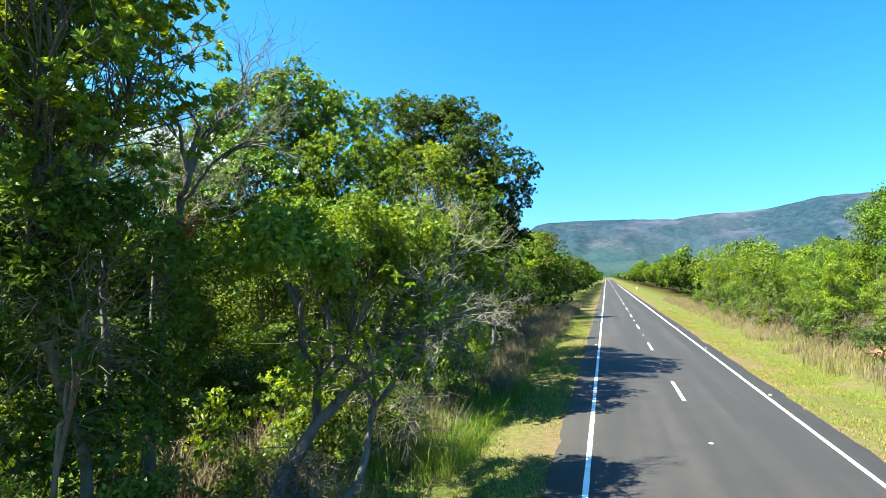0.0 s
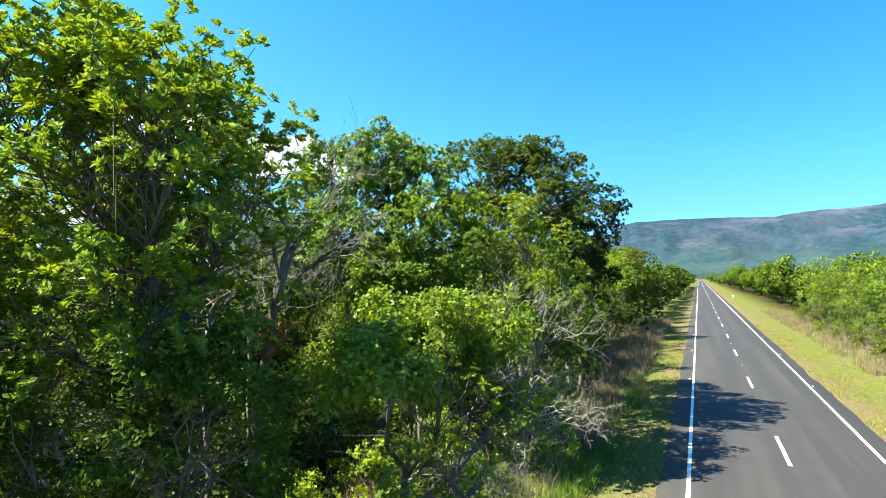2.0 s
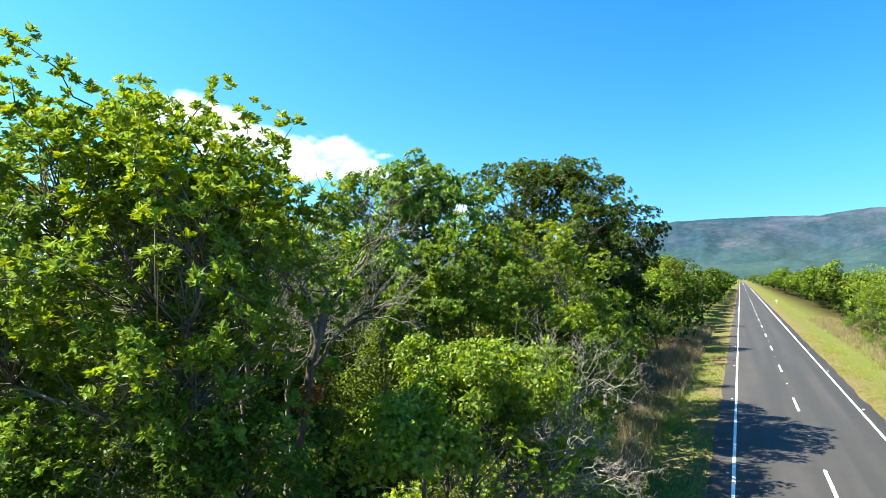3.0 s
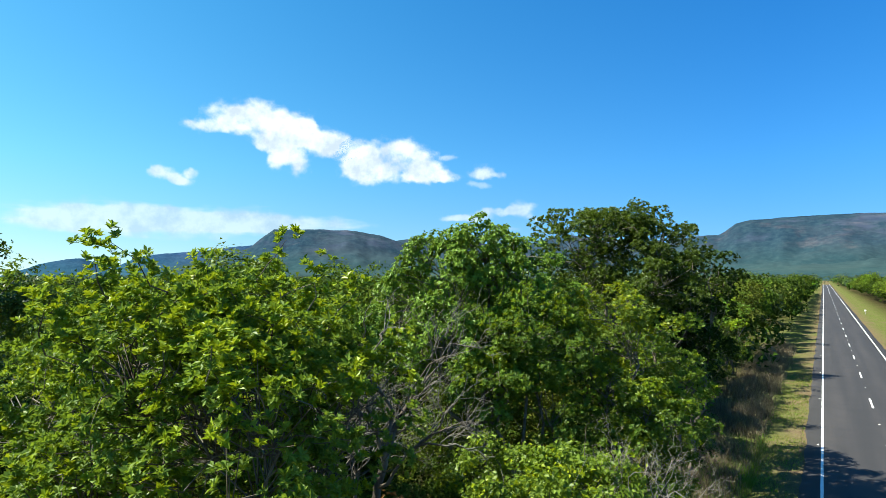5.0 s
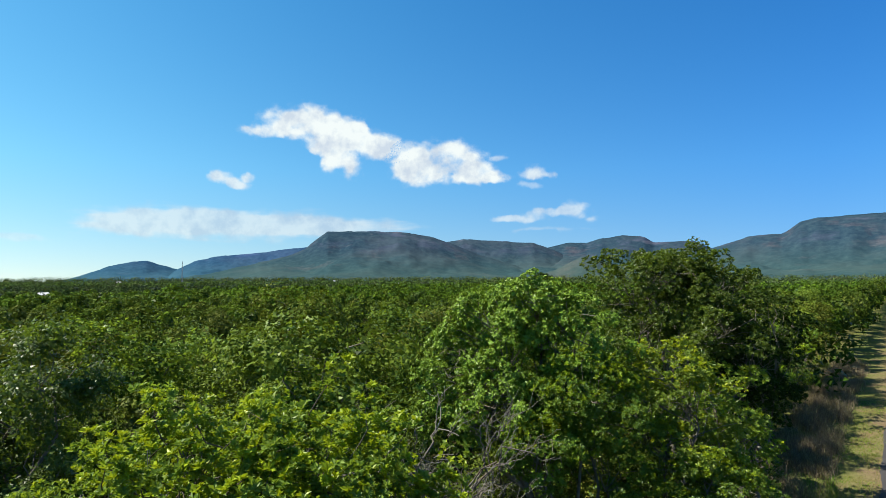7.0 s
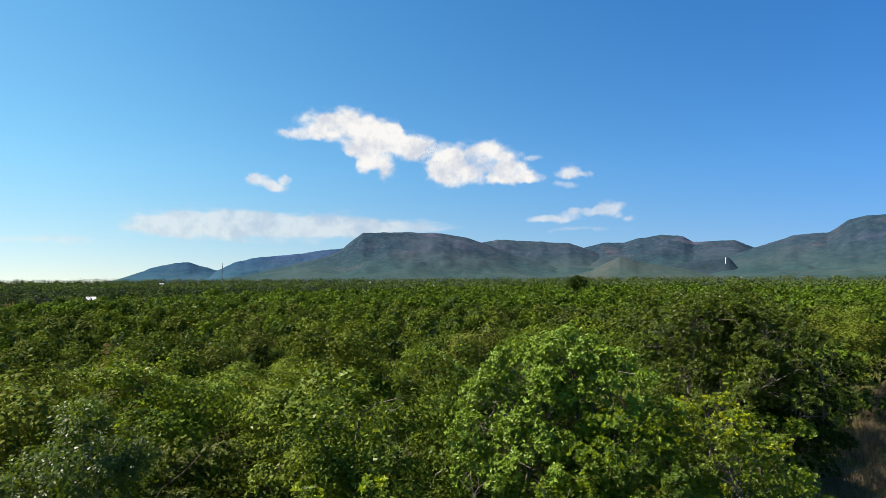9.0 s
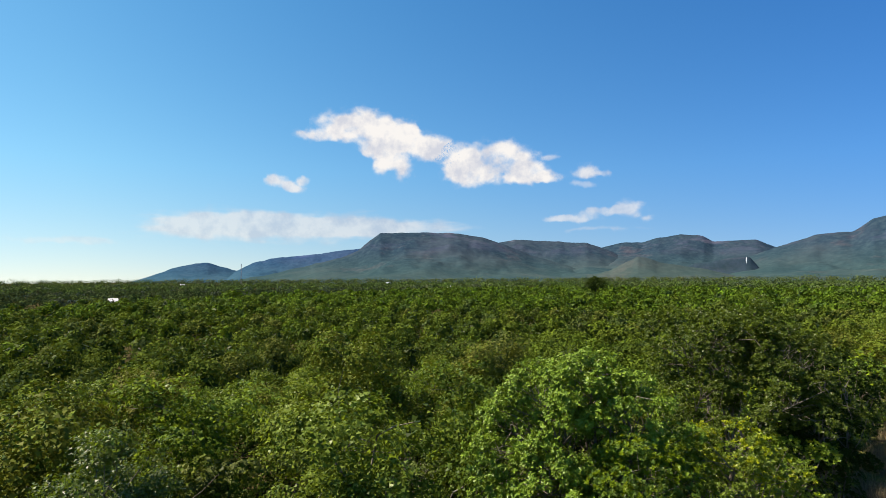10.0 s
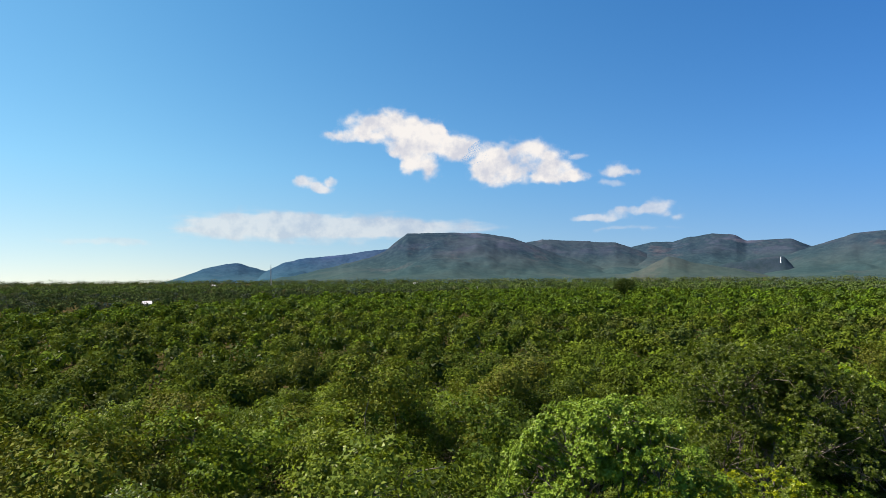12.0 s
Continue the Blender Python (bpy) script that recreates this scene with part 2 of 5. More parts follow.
def hill_material(name, haze_tint, bare=0.0):
    """Wooded slopes with bare red-grey rock where they are steep, distance haze mixed in as blue."""
    m, n, l, p = shader(name)
    geo, sep = n.new("ShaderNodeNewGeometry"), n.new("ShaderNodeSeparateXYZ")
    l.new(geo.outputs["Normal"], sep.inputs[0])
    wood, patch = noise_tex(n, l, 0.035, 8.0, 0.72), noise_tex(n, l, 0.0028, 6.0, 0.62)
    # greens set towards blue, part of the painted haze
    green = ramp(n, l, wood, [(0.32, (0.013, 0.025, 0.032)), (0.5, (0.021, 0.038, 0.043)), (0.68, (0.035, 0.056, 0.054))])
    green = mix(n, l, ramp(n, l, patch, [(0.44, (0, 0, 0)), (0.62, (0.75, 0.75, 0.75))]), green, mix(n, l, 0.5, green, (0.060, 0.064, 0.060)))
    brown = ramp(n, l, noise_tex(n, l, 0.0041, 6.0, 0.66), [(0.58 - bare, (0, 0, 0)), (0.70 - bare, (0.42, 0.42, 0.42))])
    green = mix(n, l, brown, green, ramp(n, l, wood, [(0.35, (0.060, 0.046, 0.044)), (0.7, (0.150, 0.104, 0.086))]))
    tc, zs = n.new("ShaderNodeTexCoord"), n.new("ShaderNodeSeparateXYZ")
    l.new(tc.outputs["Object"], zs.inputs[0])
    foot = n.new("ShaderNodeMapRange")
    foot.inputs[1].default_value, foot.inputs[2].default_value = 165.0, 30.0
    l.new(zs.outputs[2], foot.inputs[0])
    meadow = ramp(n, l, patch, [(0.35, (0.035, 0.070, 0.042)), (0.6, (0.056, 0.090, 0.048))])
    green = mix(n, l, foot.outputs[0], green, mix(n, l, 0.4, green, meadow))
    strata = noise_tex(n, l, 0.012, 5.0, 0.6, (0.35, 0.35, 3.0))
    rock = ramp(n, l, strata, [(0.3, (0.040, 0.046, 0.066)), (0.55, (0.075, 0.076, 0.086)), (0.75, (0.170, 0.128, 0.116))])
    steep = n.new("ShaderNodeMapRange")
    steep.inputs[1].default_value, steep.inputs[2].default_value = 0.80, 0.52
    l.new(sep.outputs[2], steep.inputs[0])
    gate = mix(n, l, 1.0, steep.outputs[0], ramp(n, l, wood, [(0.40, (0.08, 0.08, 0.08)), (0.66, (0.35, 0.35, 0.35))]), "MULTIPLY")
    band = n.new("ShaderNodeMapRange")
    band.inputs[1].default_value, band.inputs[2].default_value = 120.0, 215.0
    l.new(zs.outputs[2], band.inputs[0])
    ledge = mix(n, l, 1.0, band.outputs[0], ramp(n, l, noise_tex(n, l, 0.0045, 6.0, 0.6, (1, 1, 2.2)), [(0.52, (0, 0, 0)), (0.62, (0.6, 0.6, 0.6))]), "MULTIPLY")
    green = mix(n, l, ledge, green, rock)
    l.new(mix(n, l, 1.0, mix(n, l, gate, green, rock), haze_tint, "MULTIPLY"), p.inputs["Base Color"])
    p.inputs["Roughness"].default_value = 1.0
    p.inputs["Specular IOR Level"].default_value = 0.0
    bump(n, l, wood, p, 0.3, 6.0)
    return m


def cloud_material(name, glow, veil, streak=1.0):
    """Self-glowing vapour: thickness from the mesh, frayed by fine noise."""
    m, n, l, p = shader(name)
    at = n.new("ShaderNodeAttribute")
    at.attribute_name = "thickness"
    f = noise_tex(n, l, 0.009 / streak, 8.0, 0.66 if streak == 1.0 else 0.5, (1, 1, streak * streak))
    fray = n.new("ShaderNodeMath")
    fray.operation = "MULTIPLY_ADD"
    l.new(f, fray.inputs[0])
    fray.inputs[1].default_value = 0.9
    sub = n.new("ShaderNodeMath")
    sub.operation = "SUBTRACT"
    l.new(at.outputs["Fac"], sub.inputs[0])
    sub.inputs[1].default_value = 0.45
    l.new(sub.outputs[0], fray.inputs[2])
    a = n.new("ShaderNodeMapRange")
    a.interpolation_type = "SMOOTHSTEP"
    a.inputs[1].default_value, a.inputs[2].default_value, a.inputs[4].default_value = 0.0, 0.95, veil
    l.new(fray.outputs[0], a.inputs[0])
    em, tr, sh = n.new("ShaderNodeEmission"), n.new("ShaderNodeBsdfTransparent"), n.new("ShaderNodeMixShader")
    # sunlit white and grey cloud shading are painted into the glow
    l.new(ramp(n, l, noise_tex(n, l, 0.006, 5.0, 0.6), [(0.36, (0.62, 0.72, 0.85)), (0.58, (0.90, 0.975, 1.0))]), em.inputs[0])
    em.inputs[1].default_value = 0.57 * glow
    l.new(a.outputs[0], sh.inputs[0])
    l.new(tr.outputs[0], sh.inputs[1])
    l.new(em.outputs[0], sh.inputs[2])
    l.new(sh.outputs[0], n["Material Output"].inputs[0])
    return m


ASPHALT, GROUND = asphalt_material(), ground_material()
# bluish tints stand in for distance haze, strongest on the far ridges
HILL, HILL_HAZED = hill_material("wooded escarpment", (0.84, 0.97, 1.28)), hill_material("haze-blue far ridge", (0.78, 1.2, 2.2))
# the cliff's darker tint paints in the shade of the ravine
HILL_BARE, CLIFF_SHADED = hill_material("half bare spur", (0.90, 0.94, 1.15), 0.10), hill_material("shade-tinted sandstone cliff", (0.70, 0.84, 1.22))
WHITE_PAINT = paint_material("white road paint", (0.80, 0.80, 0.77))


# ---------- mesh helpers ----------
def mesh_of(name, verts, faces, materials, slots=None, smooth=False):
    """A mesh from an (n, 3) array and an (m, 3) or (m, 4) array of corners."""
    verts, faces = np.asarray(verts, np.float32), np.asarray(faces, np.int32)
    me = bpy.data.meshes.new(name)
    k = faces.shape[1]
    me.vertices.add(len(verts))
    me.vertices.foreach_set("co", verts.ravel())
    me.loops.add(faces.size)
    me.loops.foreach_set("vertex_index", faces.ravel())
    me.polygons.add(len(faces))
    me.polygons.foreach_set("loop_start", np.arange(0, faces.size, k, dtype=np.int32))
    me.polygons.foreach_set("use_smooth", np.full(len(faces), smooth, dtype=bool))
    for m in materials:
        me.materials.append(m)
    if slots is not None:
        me.polygons.foreach_set("material_index", np.asarray(slots, np.int32))
    me.update(calc_edges=True)
    me.validate()
    return me


def part(name, me, parent, label=""):
    """One mesh as a part under a thing."""
    ob = new(name, me)
    ob.parent = parent
    return tagged(ob, label) if label else ob


def from_bm(name, bm, materials, smooth=False):
    me = bpy.data.meshes.new(name)
    bm.to_mesh(me)
    bm.free()
    for m in materials:
        me.materials.append(m)
    for f in me.polygons:
        f.use_smooth = smooth
    return me


def sheet(xs, ys, height):
    """A grid over xs, ys with height(x, y) as an array function."""
    X, Y = np.meshgrid(xs, ys, indexing="ij")
    V = np.stack([X, Y, height(X, Y)], -1).reshape(-1, 3)
    a = np.arange(len(xs) * len(ys)).reshape(len(xs), len(ys))
    F = np.stack([a[:-1, :-1], a[1:, :-1], a[1:, 1:], a[:-1, 1:]], -1).reshape(-1, 4)
    return V, F


def unit(v):
    return v / np.maximum(np.linalg.norm(v, axis=-1, keepdims=True), 1e-9)


# ---------- ground, road ----------
def ground_height(x, y):
    """Flat by the road, a shallow ditch, gentle swells in the woods."""
    away = np.clip((np.abs(x) - 7.0) / 25.0, 0, 1)
    swell = 0.5 * np.sin(x * 0.045 + 1.0) * np.sin(y * 0.037) + 0.18 * np.sin(x * 0.31) * np.cos(y * 0.27)
    ditch = -0.22 * np.exp(-((np.abs(x) - 7.0) / 1.3) ** 2)
    far = np.clip((np.hypot(x, y) - 300) / 600.0, 0, 1)
    return -0.035 + away * swell * (1 - far) + ditch * (1 - far)


rings = np.concatenate([[0.0], np.geomspace(1.5, 4950, 150)])
turns = np.linspace(0, 2 * math.pi, 181)
Rr, Aa = np.meshgrid(rings, turns, indexing="ij")
gx, gy = Rr * np.cos(Aa), Rr * np.sin(Aa) + 10
a = np.arange(Rr.size).reshape(Rr.shape)
ground = new("ground", mesh_of("ground", np.stack([gx, gy, ground_height(gx, gy)], -1).reshape(-1, 3),
             np.stack([a[:-1, :-1], a[1:, :-1], a[1:, 1:], a[:-1, 1:]], -1).reshape(-1, 4), [GROUND], smooth=True))
tagged(ground, "grassy verge, red soil and scrub out to the hills", "ground", kind="structure")

ROAD_Y0, ROAD_Y1 = -70.0, 900.0
rows_y = np.concatenate([np.arange(ROAD_Y0, 120, 0.5), np.linspace(120, ROAD_Y1, 160)])
rng = np.random.default_rng(5)
wob = np.convolve(rng.normal(0, 0.10, len(rows_y) + 8), np.ones(5) / 5, "same")[:len(rows_y)]
wob2 = np.convolve(rng.normal(0, 0.10, len(rows_y) + 8), np.ones(5) / 5, "same")[:len(rows_y)]
V, F = [], []
for y, w1, w2 in zip(rows_y, wob, wob2):
    V += [(-4.05 + w1 - 0.05, y, -0.06), (-4.05 + w1, y, -0.004), (-2.0, y, 0.012), (0, y, 0.02), (2.0, y, 0.012), (3.9 + w2, y, -0.004), (3.95 + w2, y, -0.06)]
for i in range(len(rows_y) - 1):
    for k in range(6):
        F.append((i * 7 + k, i * 7 + k + 1, i * 7 + k + 8, i * 7 + k + 7))
road = new("road", mesh_of("road", V, F, [ASPHALT], smooth=True))
tagged(road, "straight two-lane asphalt road with white lines and a worn grey surface", "road", kind="structure")


def road_z(x):
    return 0.02 - 0.004 * abs(x) if abs(x) < 2 else 0.012 - 0.008 * (abs(x) - 2)


def strip(x, y0, y1, width, seed):
    """A painted strip that follows the camber, with slightly uneven edges."""
    r = np.random.default_rng(seed)
    ys = np.linspace(y0, y1, max(3, int((y1 - y0) / 0.6)) if y1 - y0 < 200 else 300)
    e = r.normal(0, 0.003, (len(ys), 2))
    V = []
    for y, (p, q) in zip(ys, e):
        xa, xb = x - width / 2 + p, x + width / 2 + q
        V += [(xa, y, road_z(xa) + 0.005), (xb, y, road_z(xb) + 0.005)]
    F = [(2 * i, 2 * i + 1, 2 * i + 3, 2 * i + 2) for i in range(len(ys) - 1)]
    return mesh_of("line", V, F, [WHITE_PAINT])


part("edge_line", strip(-3.21, ROAD_Y0, 120, 0.125, 1), road, "white painted edge line")
part("edge_line", strip(-3.21, 120, ROAD_Y1, 0.14, 2), road, "white painted edge line")
part("edge_line", strip(3.14, ROAD_Y0, 120, 0.125, 3), road, "white painted edge line")
part("edge_line", strip(3.14, 120, ROAD_Y1, 0.14, 4), road, "white painted edge line")
dash_mesh = [strip(0.0, 0.0, 4.25, 0.13, 10 + k) for k in range(4)]
for k in range(-4, 24):
    part("centre_dash", dash_mesh[k % 4], road).location = (0, 22.1 + 16 * k, 0)
part("centre_line", strip(0.0, 406, ROAD_Y1, 0.13, 20), road, "white painted centre line")

stud_white, n_, l_, p_ = shader("stud plastic")
l_.new(ramp(n_, l_, noise_tex(n_, l_, 30.0), [(0.3, (0.55, 0.52, 0.40)), (0.6, (0.78, 0.76, 0.66))]), p_.inputs["Base Color"])
bm = bmesh.new()
bmesh.ops.create_cube(bm, size=1.0)
for v in bm.verts:
    top = v.co.z > 0
    v.co.x *= 0.12 * (0.75 if top else 1)
    v.co.y *= 0.11 * (0.45 if top else 1)
    v.co.z = 0.026 if top else 0.0
bmesh.ops.bevel(bm, geom=list(bm.edges), offset=0.006, segments=1, affect="EDGES")
stud_mesh = from_bm("stud", bm, [stud_white])
for k in range(-1, 12):
    for x, y in ((0.0, 16.1 + 16 * k), (3.36, 24.2 + 16 * k), (-3.43, 24.4 + 16 * k)):
        s = new("road_stud", stud_mesh)
        s.location = (x, y, road_z(x) + 0.002)
        tagged(s, "small raised reflective stud on the asphalt", "road stud", "road studs")


# ---------- far hills ----------
def fractal(x, y, octaves=5, seed=0.0):
    out, amp, f = 0.0, 1.0, 1.0
    for _ in range(octaves):
        out += amp * noise.noise((x * f + seed, y * f - seed, seed * 1.7))
        amp *= 0.5
        f *= 2.03
    return out


def ridged(x, y, octaves, seed):
    """0 along sharp gullies, towards 1 on the spurs between them."""
    out, amp, f, full = 0.0, 1.0, 1.0, 0.0
    for _ in range(octaves):
        v = min(1.0, 2.2 * abs(noise.noise((x * f + seed, y * f, seed * 0.7))))
        out += amp * v * v * (3 - 2 * v)
        full += amp
        amp *= 0.5
        f *= 2.1
    return out / full


def escarpment(label, crest, near, depth, cliff, seed, step=0.15, skin=None, carve=0.5):
    """A range along an arc: crest holds (bearing, rise in degrees) of its skyline; the flank starts at near metres and climbs
    over depth metres in spurs and gullies, with a steeper cliff band near the top."""
    bear, rise = np.array(crest).T
    az = np.arange(bear.min(), bear.max() + 1e-6, step)
    order = np.argsort(bear)
    top = np.interp(az, bear[order], rise[order])
    us = np.concatenate([np.linspace(0, 0.55, 20)[:-1], np.linspace(0.55, 1.0, 26), [1.1, 1.3, 1.6]])
    V = np.zeros((len(az), len(us), 3))
    for i, (b, e) in enumerate(zip(az, top)):
        e += 0.06 * fractal(b * 0.9, 0, 4, seed)
        rim = near + depth
        high = max(0.0, rim * math.tan(radians(e)) + 9.0)
        steep = min(0.75, cliff * (1.0 + 0.5 * fractal(b * 0.12, 3.0, 2, seed + 5)))
        ledge = 0.80 + 0.06 * fractal(b * 0.3, 8.0, 3, seed + 2)
        for j, u in enumerate(us):
            wave = math.sin(math.pi * min(u, 1.0) ** 0.9) ** 1.4
            r0 = (near + depth * u) / 520.0
            wx, wy = r0 * math.sin(radians(b)), r0 * math.cos(radians(b))
            spur = ridged(wx + 0.25 * fractal(wx, wy, 2, seed + 31), 0.8 * wy, 4, seed + 3)
            s = min(max(u, 0.0), 1.0)
            slope = s ** 1.55 * (1 - steep) + steep / (1 + math.exp(-(s - ledge) / 0.06))
            slope /= (1 - steep) + steep / (1 + math.exp(-(1 - ledge) / 0.06))
            h = high * min(slope, 1.0) if u <= 1 else high * (1 - 0.25 * (u - 1))
            h *= 1 - carve * (1 - spur) * wave
            h += high * 0.04 * (spur - 0.35) * wave * (1 - u * 0.5)
            h += (2.0 * fractal(wx * 9, wy * 9, 3, seed + 9) + 0.05 * high * fractal(wx * 2.2, wy * 2.2, 3, seed + 13)) * wave
            r = near + depth * u - 0.02 * depth * (spur - 0.4) * wave
            V[i, j] = (-r * math.sin(radians(b)), r * math.cos(radians(b)), h - 2.5 * (u == 0))
    a = np.arange(len(az) * len(us)).reshape(len(az), len(us))
    F = np.stack([a[:-1, :-1], a[:-1, 1:], a[1:, 1:], a[1:, :-1]], -1).reshape(-1, 4)
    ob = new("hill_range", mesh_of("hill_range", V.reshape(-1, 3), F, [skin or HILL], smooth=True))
    return tagged(ob, label, "hills", kind="structure")


escarpment("low rounded haze-blue hill on the horizon", [(68.6, -0.2), (66.6, 0.4), (64.8, 1.1), (63.0, 1.55), (62.0, 1.6), (60.8, 1.2), (59.5, 0.85), (57, 0.1)], 3900, 700, 0.1, 1.0, skin=HILL_HAZED)
escarpment("haze-blue ridge stepping up towards the table mountain", [(61.0, -0.2), (59.7, 0.85), (58.2, 1.58), (56.7, 2.0), (53.2, 2.33), (51.1, 2.66), (49.0, 2.9), (45, 3.2), (42, 1)], 3500, 900, 0.12, 2.0, skin=HILL_HAZED)
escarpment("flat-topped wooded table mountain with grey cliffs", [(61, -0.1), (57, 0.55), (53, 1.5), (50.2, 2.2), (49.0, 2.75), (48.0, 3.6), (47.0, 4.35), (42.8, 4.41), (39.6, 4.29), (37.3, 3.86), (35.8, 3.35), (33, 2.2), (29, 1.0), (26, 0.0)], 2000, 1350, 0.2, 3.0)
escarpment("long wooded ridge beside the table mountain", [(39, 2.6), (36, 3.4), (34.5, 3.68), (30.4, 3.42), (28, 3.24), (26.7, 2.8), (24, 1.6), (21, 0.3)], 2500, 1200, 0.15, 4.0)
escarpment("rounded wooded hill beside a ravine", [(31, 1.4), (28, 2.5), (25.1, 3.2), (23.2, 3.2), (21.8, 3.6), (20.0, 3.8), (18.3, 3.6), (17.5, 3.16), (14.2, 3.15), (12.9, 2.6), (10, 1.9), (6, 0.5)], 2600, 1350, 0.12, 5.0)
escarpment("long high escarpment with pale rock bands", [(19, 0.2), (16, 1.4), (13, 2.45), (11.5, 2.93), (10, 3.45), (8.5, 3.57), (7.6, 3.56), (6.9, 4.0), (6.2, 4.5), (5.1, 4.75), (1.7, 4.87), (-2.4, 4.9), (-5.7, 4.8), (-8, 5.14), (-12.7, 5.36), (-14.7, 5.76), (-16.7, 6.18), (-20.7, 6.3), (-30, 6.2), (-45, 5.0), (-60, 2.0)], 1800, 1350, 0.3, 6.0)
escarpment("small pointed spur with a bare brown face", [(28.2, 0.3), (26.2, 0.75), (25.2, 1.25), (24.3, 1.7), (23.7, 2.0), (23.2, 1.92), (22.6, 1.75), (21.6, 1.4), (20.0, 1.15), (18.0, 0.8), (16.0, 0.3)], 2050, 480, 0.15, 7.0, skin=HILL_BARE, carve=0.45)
escarpment("cliff at the head of the ravine, tinted dark for shade", [(23.0, 0.2), (21.6, 0.6), (20.2, 0.95), (18.8, 1.4), (17.8, 1.5), (16.2, 1.78), (15.3, 1.84), (14.8, 1.84), (14.5, 1.45), (14.1, 0.9), (13.4, 0.3)], 2650, 110, 0.5, 8.0, skin=CLIFF_SHADED, carve=0.3)



# ---------- clouds ----------
def cloud(label, puffs, glow=0.80, veil=1.0, ragged=0.5, far=4900.0, seed=0.0, step=0.09, streak=1.0):
    """A sheet of vapour far off: puffs are (bearing, rise, half width, half height) in degrees."""
    pf = np.array(puffs)
    b0, b1 = (pf[:, 0] - pf[:, 2] * 1.7).min(), (pf[:, 0] + pf[:, 2] * 1.7).max()
    e0, e1 = (pf[:, 1] - pf[:, 3] * 1.9).min(), (pf[:, 1] + pf[:, 3] * 1.9).max()
    az, el = np.arange(b0, b1, step), np.arange(e0, e1, step)
    V, T = [], []
    for b in az:
        for e in el:
            w = fractal(b * 0.6, e * 0.8, 6, seed)
            w2, w3 = fractal(b * 0.5 + 40, e * 0.7, 4, seed), fractal(b * 0.5, e * 0.7 + 60, 4, seed)
            d = 0.0
            for pb, pe, rb, re in puffs:
                rb, re = rb * 1.42, re * 1.42
                q = ((b + 0.45 * w2 - pb) / rb) ** 2 + ((e + 0.3 * w3 - pe) / re) ** 2
                d += max(0.0, 1 - q) ** 1.5 * 0.85
            edge = min((b - b0) / 0.5, (b1 - b) / 0.5, (e - e0) / 0.4, (e1 - e) / 0.4, 1.0)
            T.append(max(0.0, min(1.0, (min(d, 1.0) + ragged * w * min(1.0, d * 4)) * max(edge, 0.0))))
            cb, ce = radians(b), radians(e)
            V.append((-far * math.sin(cb) * math.cos(ce), far * math.cos(cb) * math.cos(ce), far * math.sin(ce)))
    a = np.arange(len(V)).reshape(len(az), len(el))
    F = np.stack([a[:-1, :-1], a[:-1, 1:], a[1:, 1:], a[1:, :-1]], -1).reshape(-1, 4)
    T = np.array(T, np.float32)
    keep = T[F].max(1) > 0
    me = mesh_of("cloud", V, F[keep], [cloud_material("cloud vapour", glow, veil, streak)], smooth=True)
    me.attributes.new("thickness", "FLOAT", "POINT").data.foreach_set("value", T)
    ob = new("cloud", me)
    ob.visible_shadow = False
    return tagged(ob, label, "cloud", kind="structure")


cloud("bright white cumulus cloud with ragged edges",
      [(52.6, 13.2, 1.6, 0.55), (51.0, 14.0, 1.7, 1.1), (49.2, 14.5, 1.7, 1.15), (47.2, 14.3, 1.5, 1.1), (45.4, 14.0, 1.7, 1.1), (44.2, 13.4, 1.0, 0.9),
       (47.4, 12.3, 1.5, 0.8), (45.0, 12.4, 2.0, 1.2), (42.6, 12.5, 2.0, 1.1), (41.2, 11.9, 1.2, 0.8), (46.6, 11.0, 0.9, 1.0), (45.0, 10.4, 0.9, 1.1), (48.6, 13.6, 2.6, 0.8)], seed=2.0)
cloud("bright white cumulus cloud with a flat base",
      [(40.0, 10.3, 1.2, 1.0), (38.9, 10.9, 1.9, 1.6), (36.8, 11.2, 1.8, 1.4), (35.2, 11.4, 1.6, 1.3), (33.6, 10.6, 1.5, 1.4), (32.4, 9.9, 1.1, 0.8), (31.4, 9.5, 1.2, 0.6), (38.6, 9.4, 1.5, 0.8), (34.0, 9.4, 1.1, 0.8), (36.2, 10.2, 2.8, 1.2)], seed=5.0)
cloud("small white puff of cloud", [(56.2, 9.0, 1.1, 0.5), (54.8, 8.6, 1.1, 0.45), (54.0, 9.2, 0.5, 0.35)], 0.78, 0.8, seed=8.0)
cloud("small white puff of cloud", [(27.9, 9.8, 1.1, 0.55), (26.6, 9.4, 0.8, 0.35)], 0.78, 0.8, seed=11.0)
cloud("thin wisp of cloud", [(31.2, 11.1, 0.9, 0.3)], 0.78, 0.5, seed=12.0)
cloud("thin wisp of cloud", [(28.2, 8.6, 1.0, 0.35)], 0.78, 0.35, seed=13.0)
cloud("thin wisp of cloud", [(24.3, 6.3, 1.3, 0.7), (26.5, 6.2, 2.2, 0.4), (29.5, 5.6, 2.4, 0.35)], 0.78, 0.6, seed=14.0)
cloud("thin wisp of cloud", [(27.5, 4.55, 3.6, 0.22)], 0.75, 0.35, seed=15.0)
cloud("tiny puff of cloud", [(22.7, 5.4, 0.5, 0.3)], 0.75, 0.5, seed=16.0)
cloud("low veil of white cloud over the hills",
      [(60, 5.4, 6.0, 1.0), (54, 5.3, 8.0, 0.9), (47, 4.9, 8.0, 0.75), (56, 4.4, 9.0, 0.9), (63, 4.8, 3.5, 0.8)], 0.74, 0.62, 0.15, seed=17.0, step=0.16, streak=2.6)
cloud("thin wisp of cloud", [(72, 3.4, 4.0, 0.3)], 0.75, 0.3, seed=18.0)


